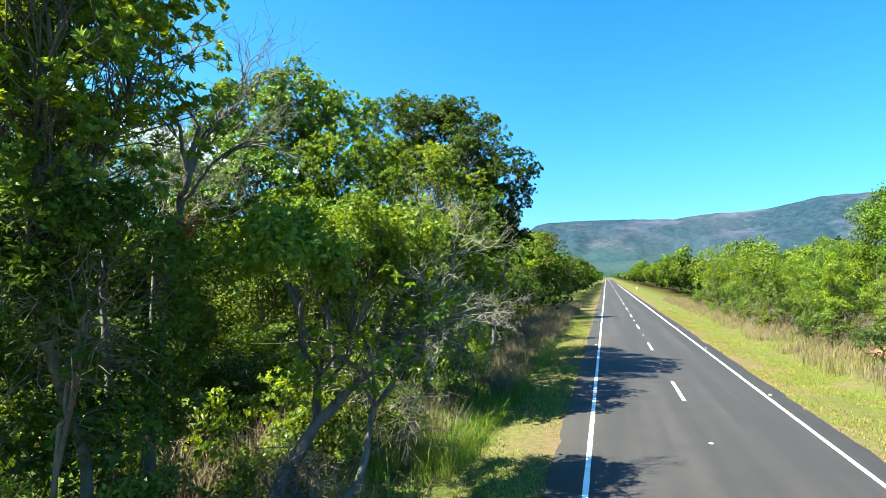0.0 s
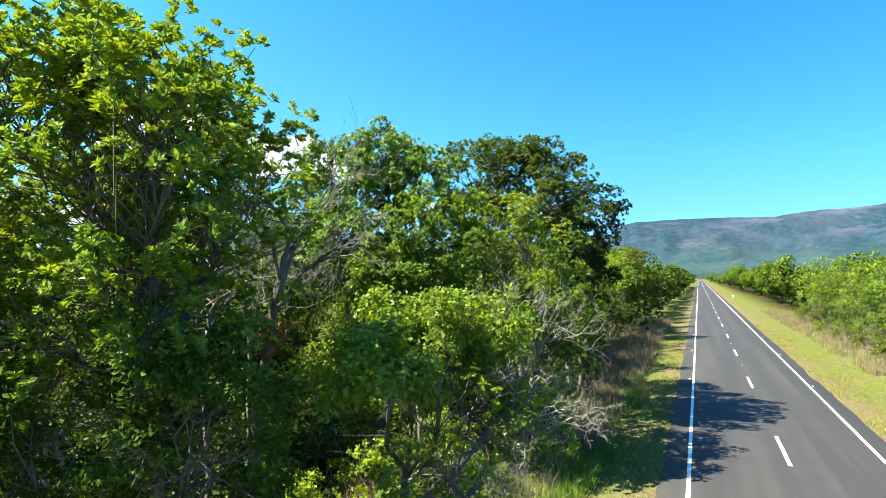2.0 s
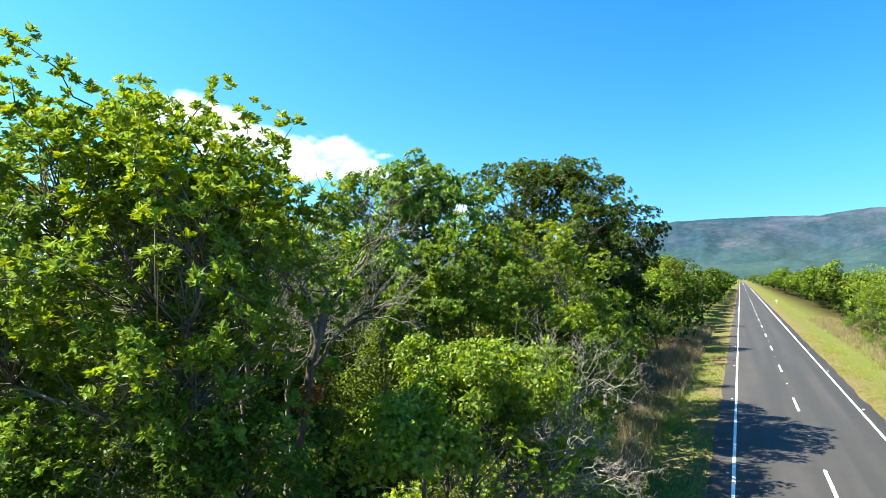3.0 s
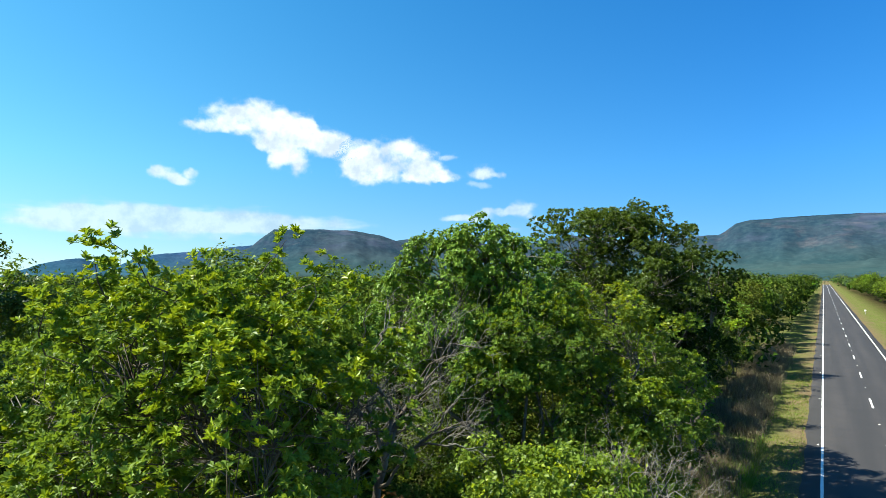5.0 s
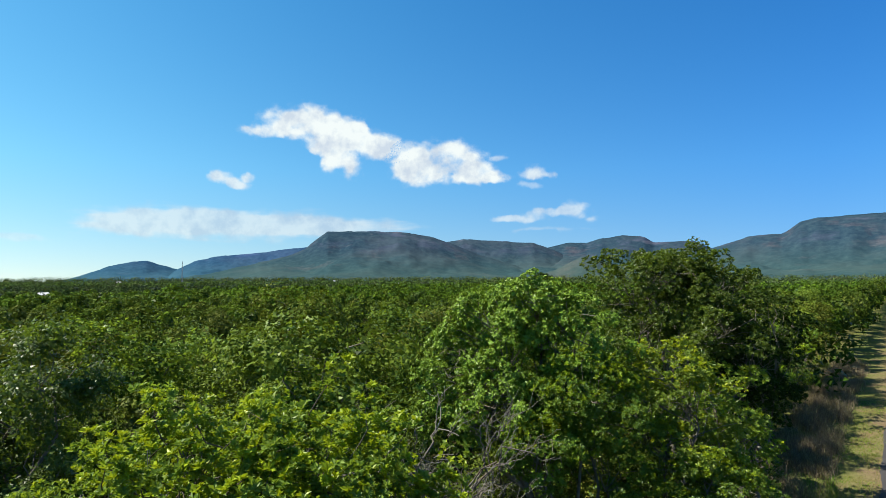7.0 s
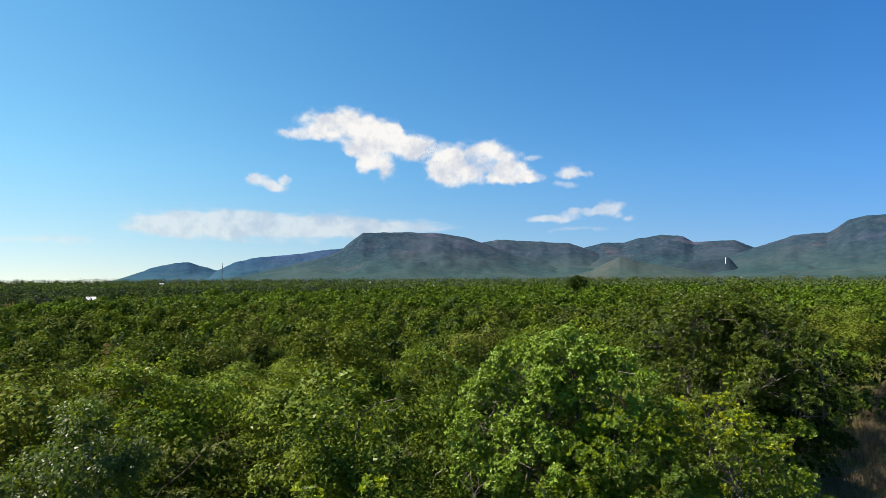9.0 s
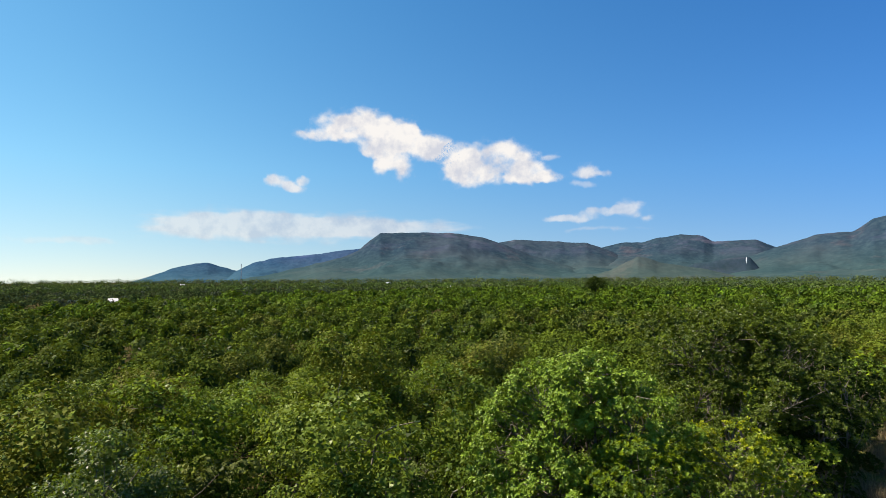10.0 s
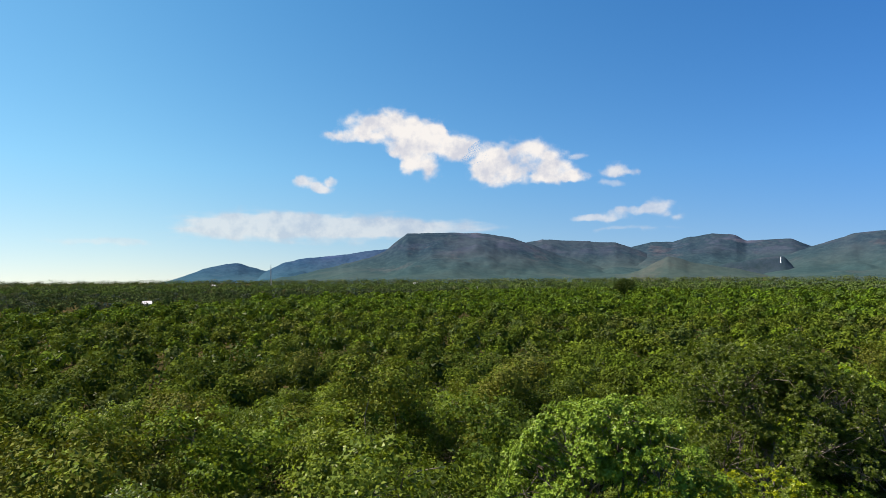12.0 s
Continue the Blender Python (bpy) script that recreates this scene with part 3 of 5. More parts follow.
# ---------- plants ----------
class Wood:
    """Tapered, bent tubes gathered into one mesh."""

    def __init__(self):
        self.v, self.f, self.n = [], [], 0

    def tube(self, pts, radii, sides):
        pts = np.asarray(pts, float)
        d = unit(np.gradient(pts, axis=0))
        ref = np.array([0.31, 0.95, 0.1]) if abs(d[0][2]) > 0.6 else np.array([0.1, 0.05, 1.0])
        u = unit(np.cross(d, ref))
        w = np.cross(d, u)
        an = np.arange(sides) * 2 * math.pi / sides
        ring = pts[:, None] + (u[:, None] * np.cos(an)[None, :, None] + w[:, None] * np.sin(an)[None, :, None]) * np.asarray(radii)[:, None, None]
        m = len(pts)
        a = self.n + np.arange(m * sides).reshape(m, sides)
        b = np.roll(a, -1, axis=1)
        self.v.append(ring.reshape(-1, 3))
        self.f.append(np.stack([a[:-1], b[:-1], b[1:], a[1:]], -1).reshape(-1, 4))
        self.n += m * sides

    def mesh(self, name, material):
        return mesh_of(name, np.concatenate(self.v), np.concatenate(self.f), [material], smooth=True)


def bend(rng, p, q, k, sway, rise=0.0):
    """k points from p to q along a crooked line, bowed upwards by rise."""
    s = np.linspace(0, 1, k)[:, None]
    pts = np.asarray(p) * (1 - s) + np.asarray(q) * s
    span = np.linalg.norm(np.asarray(q) - np.asarray(p))
    for f in (1.0, 2.0):
        pts += np.sin(math.pi * f * s) * (sway * span * 1.6 / f * rng.normal(0, 1, 3)) + np.sin(math.pi * (f + 2) * s) * (sway * span * 0.35 * rng.normal(0, 1, 3))
    pts[:, 2] += rise * span * np.sin(math.pi * s[:, 0])
    return pts


def blades(at, way, face, length, width, fold=0.18, simple=False):
    """Leaf blades of four corners: at (n, 3) their stalks, way their direction, face about their upper side."""
    side = unit(np.cross(way, face))
    face = np.cross(side, way)
    L, W = length[:, None], width[:, None]
    if simple:
        V = np.stack([at - side * W * 0.12, at + way * L * 0.45 + side * W * 0.62, at + way * L - side * W * 0.28], 1)
        return V.reshape(-1, 3), np.arange(len(at) * 3).reshape(-1, 3)
    mid = at + way * L * 0.52
    V = np.stack([at, mid + side * W * 0.5 + face * W * fold, at + way * L - face * L * 0.08, mid - side * W * 0.5 + face * W * fold], 1)
    k = np.arange(len(at))[:, None] * 4
    F = np.stack([k + [0, 1, 2], k + [0, 2, 3]], 1)
    return V.reshape(-1, 3), F.reshape(-1, 3)


def crown_points(rng, lobes, n, hollow=0.55):
    """n places for leafy twigs in the lobes, mostly near their outside, more on top, with an uneven outline."""
    lb = np.array(lobes)
    area = lb[:, 3] * lb[:, 4] + lb[:, 3] * lb[:, 5]
    pick = rng.choice(len(lb), n, p=area / area.sum())
    d = unit(rng.normal(0, 1, (n, 3)) + [0, 0, 0.35])
    r = hollow + (1 - hollow) * rng.random(n) ** 0.7
    r *= 1 + 0.22 * np.sin(d[:, 0] * 5.1 + pick * 2) * np.cos(d[:, 1] * 4.3 + d[:, 2] * 3 + pick)
    return lb[pick, :3] + d * r[:, None] * lb[pick, 3:6], pick, d


def foliage(rng, pts, out, shoots, per, leaf, spread, style, young, simple=False):
    """Leaves on shoots round each point. style: 'rosette' stands up in whorls, 'droop' hangs, else every way."""
    n = len(pts) * shoots
    off = unit(rng.normal(0, 1, (n, 3)) + [0, 0, 0.25]) * (2 * (0.55 + 0.45 * rng.random((n, 1)))) * [1, 1, 0.75]
    off *= np.repeat(rng.uniform(0.65, 1.25, (len(pts), 1)), shoots, 0)
    o = np.repeat(out, shoots, 0)
    base = np.repeat(pts, shoots, 0) + off * spread
    outward, loose, rise = (0.55, 0.85, 0.3) if simple else (0.4, 0.6, 1.0 if style == "rosette" else 0.45)
    stem = unit(o * outward + unit(off) * loose + [0, 0, rise] + rng.normal(0, 0.32, (n, 3)))
    # young leaves gather on lobe tops, which also paints shaded undersides darker
    fresh = rng.random(n) < young * (0.15 + 1.5 * (o[:, 2] > 0.3))
    a = unit(np.cross(stem, rng.normal(0, 1, (n, 3))))
    b = np.cross(stem, a)
    m = n * per
    turn = (np.tile(np.arange(per), n) * 2.4 + np.repeat(rng.random(n) * 6.28, per))[:, None]
    stem2, a2, b2 = (np.repeat(q, per, 0) for q in (stem, a, b))
    open_ = np.radians(rng.uniform(38, 84, m) if style == "rosette" else rng.uniform(52, 96, m))[:, None]
    way = stem2 * np.cos(open_) + (a2 * np.cos(turn) + b2 * np.sin(turn)) * np.sin(open_)
    at = np.repeat(base, per, 0) + stem2 * (rng.random(m)[:, None] * leaf[0] * 0.8)
    if style == "droop":
        way = unit(way + [0, 0, -0.5])
    elif style == "any":
        way = unit(way + rng.normal(0, 0.18 if simple else 0.4, (m, 3)))
        at += rng.normal(0, spread * 0.35, (m, 3))
    size = rng.uniform(0.7, 1.25, m)
    V, F = blades(at, way, unit(stem2 + rng.normal(0, 0.28 if simple else 0.5, (m, 3))), 1.15 * leaf[0] * size, 1.55 * leaf[1] * size * rng.uniform(0.85, 1.15, m), simple=simple)
    return V, F, np.repeat(np.repeat(fresh, per), len(F) // m).astype(np.int32)


def plant(name, seed, height, lobes, twigs, shoots, per, leaf, spread, style="any", mats=None, bark=None, stems=1, stem_r=0.11,
          lean=(0, 0), young=0.1, label="", category="tree", group="", fork=0.45, bare=0, sprouts=0, hollow=0.55, twig=1, core=0, simple=False):
    """A tree or bush at the origin: forked stems, limbs to each lobe of the crown, twigs, leaves."""
    rng = np.random.default_rng(seed)
    thing = new(name)
    wood, fine_wood = Wood(), Wood()
    twiggery = wood if shoots else fine_wood
    lb = np.array(lobes, float)
    pts, pick, out = crown_points(rng, lobes, twigs, hollow)
    pts[:, 2] = np.maximum(pts[:, 2], 0.25)
    base_z = -0.15
    crown_low = (lb[:, 2] - lb[:, 5]).min()
    roots = [np.array([rng.normal(0, 0.12 * (stems > 1)), rng.normal(0, 0.12 * (stems > 1)), base_z]) for _ in range(stems)]
    limbs = []
    for s in range(stems):
        mine = [i for i in range(len(lb)) if i % stems == s] or [0]
        aim = lb[mine, :3].mean(0)
        tip = np.array([aim[0] * 0.55 + lean[0], aim[1] * 0.55 + lean[1], max(0.4, min(aim[2] * fork * 1.35, height * fork))])
        trunk = bend(rng, roots[s], tip, 9, 0.035)
        rad = stem_r * (1 - 0.42 * np.linspace(0, 1, 9)) * (1 if stems == 1 else 0.75)
        rad[0] *= 1.35
        wood.tube(trunk, rad, 8 if twig == 1 else 6)
        for i in mine:
            start = trunk[rng.integers(5, 9)]
            limb = bend(rng, start, lb[i, :3] + [0, 0, lb[i, 5] * 0.1], 7, 0.065, 0.05)
            wood.tube(limb, np.linspace(stem_r * 0.48, stem_r * 0.14, 7), 6 if twig == 1 else 4)
            limbs.append((i, limb))
    for j, (p, k) in enumerate(zip(pts, pick)):
        limb = next(l for i, l in limbs if i == k)
        q = limb[1:]
        if j % twig:
            continue
        near = float(np.argmin(((q - p) ** 2).sum(1) + 2.0 * np.maximum(q[:, 2] - p[2], 0)))
        near = min(max(near + rng.uniform(-2.2, 0.2), 0.0), len(q) - 1.001)
        near = q[int(near)] + (q[int(near) + 1] - q[int(near)]) * (near - int(near))
        k4 = 4 if twig == 1 else 3
        twiggery.tube(bend(rng, near, p, k4, 0.07, 0.04), np.linspace(0.10, 0.025, k4) * stem_r + 0.004, 3)
    for _ in range(bare):
        i, limb = limbs[rng.integers(len(limbs))]
        s0 = limb[rng.integers(2, 7)]
        d = unit(rng.normal(0, 1, 3) + [0, 0, 0.2])
        tip = s0 + d * rng.uniform(0.5, 1.4)
        twiggery.tube(bend(rng, s0, tip, 4, 0.1), [0.016, 0.012, 0.008, 0.003], 3)
        for _k in range(3):
            twiggery.tube(bend(rng, s0 + (tip - s0) * rng.uniform(0.4, 0.9), tip + rng.normal(0, 0.35, 3), 3, 0.1), [0.009, 0.006, 0.002], 3)
    if sprouts:
        hi = np.argsort(-pts[:, 2])[:sprouts * 3:3]
        tips = pts[hi] + np.stack([rng.normal(0, 0.22, len(hi)), rng.normal(0, 0.22, len(hi)), rng.uniform(0.2, 0.75, len(hi))], 1)
        for p, t in zip(pts[hi], tips):
            wood.tube(bend(rng, p, t, 4, 0.04), [0.012, 0.01, 0.007, 0.004], 3)
        pts, out = np.concatenate([pts, tips, (tips + pts[hi]) / 2]), np.concatenate([out, np.tile([0, 0, 1.0], (2 * len(tips), 1))])
    part("trunk", wood.mesh("trunk", bark or BARK_GREY), thing)
    if fine_wood.n:
        part("crown", fine_wood.mesh("crown", BARK_TWIG), thing, "tangled bare twigs")
    if shoots:
        V, F, slot = foliage(rng, pts, out, shoots, per, leaf, spread, style, young, simple)
        # inner leaves in a darker green put shade into the crown's gaps
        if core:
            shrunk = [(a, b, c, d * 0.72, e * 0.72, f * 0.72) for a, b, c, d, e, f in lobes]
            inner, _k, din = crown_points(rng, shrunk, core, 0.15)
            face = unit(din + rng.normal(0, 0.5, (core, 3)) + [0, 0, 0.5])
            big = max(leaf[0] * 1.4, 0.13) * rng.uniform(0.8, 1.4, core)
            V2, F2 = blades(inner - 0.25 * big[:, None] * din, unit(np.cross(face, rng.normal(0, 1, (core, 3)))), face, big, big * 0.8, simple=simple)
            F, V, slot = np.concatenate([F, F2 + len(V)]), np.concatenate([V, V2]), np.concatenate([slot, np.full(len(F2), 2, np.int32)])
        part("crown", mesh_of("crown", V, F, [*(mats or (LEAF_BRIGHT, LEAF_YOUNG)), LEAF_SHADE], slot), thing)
    return tagged(thing, label, category, group)


def place(thing, x, y, turn=0.0, size=1.0):
    z = float(ground_height(np.array(x), np.array(y)))
    thing.matrix_basis = Matrix.LocRotScale((x, y, z), Euler((0, 0, turn)), (size, size, size))
    return thing


def rel(x, y, *lobes):
    """Lobes given in the plan, relative to a stem at x, y."""
    return [(a - x, b - y, c, d, e, f) for a, b, c, d, e, f in lobes]


def leafless(name, seed, stem, foot, stem_r, bark, reach, aim, levels, label, dry=None, twig_bark=None, gnarl=0.05):
    """A dead tree: a crooked stem that forks again and again into fine bare twigs."""
    rng = np.random.default_rng(seed)
    thing, wood, twigs = new(name), Wood(), Wood()
    stem = np.array(stem, float) - [foot[0], foot[1], 0]
    s = np.linspace(0, len(stem) - 1, 12)
    line = np.stack([np.interp(s, np.arange(len(stem)), stem[:, k]) for k in range(3)], 1) + rng.normal(0, 0.02, (12, 3))
    wood.tube(line, np.linspace(stem_r * 1.2, stem_r * 0.55, 12), 8)

    def grow(p, d, length, r, left):
        end = p + d * length
        (wood if r > 0.02 else twigs).tube(bend(rng, p, end, 5, gnarl, 0.03), np.linspace(r, r * 0.62, 5), 6 if r > 0.03 else 4 if r > 0.012 else 3)
        if left <= 0:
            return
        for _ in range(3 if left > 1 or rng.random() < 0.6 else 2):
            start = p + (end - p) * rng.uniform(0.55, 1.0)
            way = unit(d + rng.normal(0, 0.52, 3) + [0, 0, 0.14])
            grow(start, way, length * rng.uniform(0.55, 0.85), max(0.0026, r * 0.56), left - 1)

    for k in range(5):
        d = unit(np.array(aim) + rng.normal(0, 0.5, 3) * [1, 1, 0.4])
        grow(line[11 - k % 3], d, reach * rng.uniform(0.75, 1.2), stem_r * 0.36, levels - 1 - k % 2)
    part("trunk", wood.mesh("trunk", bark), thing)
    part("crown", twigs.mesh("crown", twig_bark or BARK_TWIG), thing, "grey-brown bare twigs" if not twig_bark else "bleached twisted twigs")
    if dry:
        c = np.array(dry) + rng.normal(0, 0.16, (7, 3))
        V, F, _k = foliage(rng, c, unit(rng.normal(0, 1, (7, 3))), 5, 6, (0.11, 0.04), 0.09, "droop", 0.0)
        part("dry_leaves", mesh_of("dry_leaves", V, F, [LEAF_DRY]), thing, "withered orange-brown leaves")
    return tagged(thing, label, "tree")


# --- the trees that the camera rises past ---
place(plant("tree", 11, 10.3, rel(-9.5, 4.9, (-8.8, 3.0, 7.8, 1.5, 1.5, 1.4), (-10.4, 3.3, 8.0, 1.6, 1.6, 1.5), (-9.4, 5.0, 7.4, 1.5, 1.5, 1.5), (-11.2, 5.5, 8.0, 1.4, 1.4, 1.3), (-11.8, 4.8, 7.2, 1.7, 1.7, 1.7),
      (-9.5, 3.8, 6.0, 1.7, 1.7, 1.2), (-11.6, 2.6, 6.4, 1.5, 1.5, 1.5), (-10.6, 2.7, 8.9, 1.2, 1.2, 1.0), (-9.5, 3.7, 8.8, 1.2, 1.2, 1.0)),
      510, 9, 14, (0.082, 0.031), 0.13, "rosette", (LEAF_BRIGHT, LEAF_YOUNG), BARK_DARK, 1, 0.095, (-0.2, -0.1), 0.26,
      "tall roadside tree with upright yellow-green leaf whorls at its top", fork=0.5, sprouts=52, bare=14), -9.5, 4.9)
# Lower crown of the tree above, split off with shade in darker leaves.
place(plant("tree", 27, 6.0, rel(-9.9, 4.2, (-8.8, 4.2, 4.7, 1.3, 1.3, 1.0), (-10.8, 3.4, 4.6, 1.5, 1.5, 1.2), (-9.9, 5.0, 3.4, 1.5, 1.5, 1.1), (-11.9, 3.3, 3.6, 1.5, 1.5, 1.2), (-9.6, 3.6, 5.3, 1.3, 1.3, 0.9)),
      150, 10, 11, (0.090, 0.036), 0.15, "any", (LEAF_WOOD, LEAF_BRIGHT), BARK_DARK, 2, 0.08, (0, 0), 0.2,
      "lower crown of the tall tree, shade in its leaf colour, many fine branches", bare=40), -9.9, 4.2)
place(plant("tree", 12, 9.2, rel(-11.6, 5.6, (-13.6, 4.0, 7.6, 1.8, 1.8, 1.5), (-14.6, 2.8, 7.2, 1.7, 1.7, 1.5), (-12.9, 3.0, 5.4, 1.7, 1.7, 1.4)),
      170, 12, 10, (0.092, 0.038), 0.16, "rosette", (LEAF_BRIGHT, LEAF_YOUNG), BARK_PALE, 1, 0.09, (0.1, -0.1), 0.12,
      "slender tree with a pale trunk and bright green crown"), -11.6, 5.6)
place(plant("tree", 13, 11.2, rel(-19.0, 4.4, (-19.0, 4.4, 8.2, 1.9, 1.9, 1.7), (-18.4, 4.6, 9.2, 1.2, 1.2, 1.1), (-20.2, 3.6, 7.4, 1.9, 1.9, 1.5), (-18.0, 4.0, 6.6, 1.7, 1.7, 1.5)),
      84, 30, 10, (0.09, 0.046), 0.22, "any", (LEAF_DARK, LEAF_BRIGHT), BARK_GREY, 1, 0.14, (0, 0), 0.1,
      "dark green tree standing above the woods", sprouts=8, core=250, simple=True), -19.4, 3.5)
place(leafless("bare_tree", 14, [(-10.25, 6.75, -0.15), (-10.3, 6.6, 2.0), (-10.15, 6.8, 4.2), (-10.05, 6.95, 5.6), (-9.8, 7.05, 6.9)], (-10.25, 6.75), 0.115, BARK_DARK, 1.25, (0.25, 0.15, 0.9), 5,
      "half-dead tree with a dark trunk and bare grey twigs", dry=(0.18, 0.2, 5.4)), -10.25, 6.75)
place(leafless("bare_tree", 24, [(-12.0, 7.4, -0.15), (-11.9, 7.5, 2.4), (-12.05, 7.4, 4.6), (-11.9, 7.4, 5.8)], (-12.0, 7.4), 0.075, BARK_GREY, 1.15, (0.1, 0.1, 0.9), 6,
      "leafless grey tree full of fine bare twigs"), -12.0, 7.4)
place(leafless("bare_tree", 25, [(-12.5, 9.3, -0.15), (-12.4, 9.2, 2.4), (-12.2, 9.0, 4.6), (-12.1, 8.9, 5.4)], (-12.5, 9.3), 0.07, BARK_GREY, 1.15, (0.15, -0.1, 0.9), 6,
      "leafless grey tree full of fine bare twigs"), -12.5, 9.3)
place(leafless("bare_tree", 28, [(-8.7, 7.6, -0.15), (-8.5, 7.9, 1.0), (-7.9, 8.5, 2.1), (-7.2, 9.2, 2.9), (-6.7, 9.8, 3.5)], (-8.7, 7.6), 0.12, BARK_GREY, 1.25, (0.45, 0.5, 0.55), 6,
      "leaning dead tree with bleached twisted branches", twig_bark=BARK_PALE, gnarl=0.10), -8.7, 7.6)
place(plant("tree", 15, 6.6, rel(-8.6, 8.4, (-7.5, 8.7, 5.2, 1.2, 1.2, 0.9), (-7.3, 10.0, 5.4, 1.2, 1.2, 0.8), (-8.9, 10.0, 5.3, 1.1, 1.1, 0.9), (-7.6, 6.4, 4.9, 0.9, 0.9, 0.8)),
      84, 22, 9, (0.105, 0.055), 0.19, "any", (LEAF_BRIGHT, LEAF_YOUNG), BARK_DARK, 1, 0.10, (0, 0), 0.12,
      "low dark tree with broad leaves", bare=14), -8.6, 8.4)
place(plant("tree", 16, 6.0, rel(-7.9, 8.2, (-6.9, 9.4, 4.3, 1.2, 1.3, 0.8), (-6.1, 10.2, 3.7, 1.1, 1.2, 0.9), (-7.3, 8.0, 3.2, 1.2, 1.2, 0.8), (-6.6, 11.2, 4.2, 1.2, 1.2, 0.7)),
      110, 3, 6, (0.115, 0.052), 0.15, "droop", (LEAF_BRIGHT, LEAF_YOUNG), BARK_GREY, 1, 0.085, (0.4, 0.5), 0.6,
      "leaning twisted tree with bleached bare twigs and few leaves", bare=30, fork=0.5), -7.9, 8.2)
place(plant("tree", 17, 9.2, rel(-11.1, 16.6, (-10.6, 16.2, 7.9, 1.8, 1.8, 1.4), (-11.3, 17.4, 7.7, 1.7, 1.7, 1.4), (-12.3, 15.6, 6.4, 1.6, 1.6, 1.3), (-10.6, 16.4, 5.5, 1.5, 1.5, 1.3)),
      84, 26, 9, (0.100, 0.044), 0.23, "rosette", (LEAF_BRIGHT, LEAF_YOUNG), BARK_GREY, 2, 0.13, (0, 0), 0.3,
      "fresh green tree with rounded leafy clumps"), -11.1, 16.6)
place(plant("tree", 18, 12.1, rel(-13.4, 17.2, (-12.9, 16.9, 10.6, 1.6, 1.6, 1.5), (-14.4, 16.4, 9.8, 1.8, 1.7, 1.5), (-15.7, 16.2, 8.7, 1.7, 1.7, 1.5), (-12.0, 17.6, 9.5, 1.8, 1.8, 1.5), (-13.8, 15.6, 7.6, 1.8, 1.7, 1.4), (-15.7, 15.8, 6.9, 1.7, 1.7, 1.4), (-12.4, 16.2, 6.2, 1.7, 1.7, 1.4)),
      200, 27, 9, (0.108, 0.050), 0.24, "droop", (LEAF_PALE, LEAF_PALE), BARK_GREY, 1, 0.19, (0, 0), 0.1,
      "tall tree with a pale silvery-green crown", hollow=0.6), -13.4, 17.2)
place(plant("tree", 19, 9.8, rel(-9.2, 19.2, (-9.3, 19.0, 8.2, 1.7, 1.6, 1.4), (-8.3, 19.8, 7.2, 1.6, 1.6, 1.4), (-10.2, 19.9, 7.2, 1.6, 1.6, 1.4), (-8.8, 18.4, 6.0, 1.6, 1.6, 1.3)),
      78, 26, 9, (0.100, 0.044), 0.23, "rosette", (LEAF_BRIGHT, LEAF_YOUNG), BARK_GREY, 2, 0.13, (0, 0), 0.3,
      "green roadside tree with a dense narrow crown"), -9.2, 19.2)
place(plant("tree", 20, 7.4, rel(-8.0, 18.0, (-7.6, 17.8, 5.6, 1.3, 1.4, 1.1), (-7.2, 18.8, 5.0, 1.2, 1.3, 1.1), (-8.2, 17.0, 4.4, 1.4, 1.3, 1.1), (-7.4, 17.6, 3.4, 1.2, 1.2, 0.9)),
      62, 26, 9, (0.098, 0.044), 0.21, "rosette", (LEAF_BRIGHT, LEAF_YOUNG), BARK_GREY, 2, 0.10, (0, 0), 0.3,
      "bright green small tree at the edge of the verge"), -8.0, 18.0)
place(plant("tree", 21, 13.6, rel(-10.6, 25.4, (-10.8, 24.2, 11.4, 2.0, 1.8, 1.4), (-12.9, 25.0, 11.5, 2.0, 1.9, 1.4), (-9.0, 25.6, 11.2, 1.9, 1.9, 1.3), (-11.0, 26.8, 11.6, 2.0, 1.9, 1.4), (-11.6, 25.5, 11.6, 1.8, 1.7, 1.3), (-8.2, 24.0, 9.5, 1.7, 1.7, 1.2), (-11.8, 24.0, 9.2, 1.7, 1.6, 1.2), (-9.8, 24.4, 8.9, 1.6, 1.6, 1.2), (-12.8, 26.8, 9.7, 1.8, 1.8, 1.2)),
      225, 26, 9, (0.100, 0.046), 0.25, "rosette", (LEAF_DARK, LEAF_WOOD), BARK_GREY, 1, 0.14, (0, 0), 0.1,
      "big spreading tree with a domed crown on fanned pale limbs", fork=0.52, hollow=0.5), -10.6, 25.4)
place(plant("tree", 22, 12.2, rel(-8.6, 28.4, (-7.6, 28.6, 9.9, 1.7, 1.7, 1.4), (-9.4, 29.6, 10.1, 1.8, 1.8, 1.4), (-8.0, 27.4, 7.9, 1.7, 1.7, 1.5), (-9.2, 30.4, 7.7, 1.8, 1.8, 1.5), (-7.9, 28.6, 6.4, 1.6, 1.7, 1.5)),
      115, 28, 8, (0.108, 0.05), 0.25, "rosette", (LEAF_SHADE, LEAF_BRIGHT), BARK_GREY, 2, 0.17, (0, 0), 0.06,
      "dense dark green tree leaning out over the verge"), -8.6, 28.4)
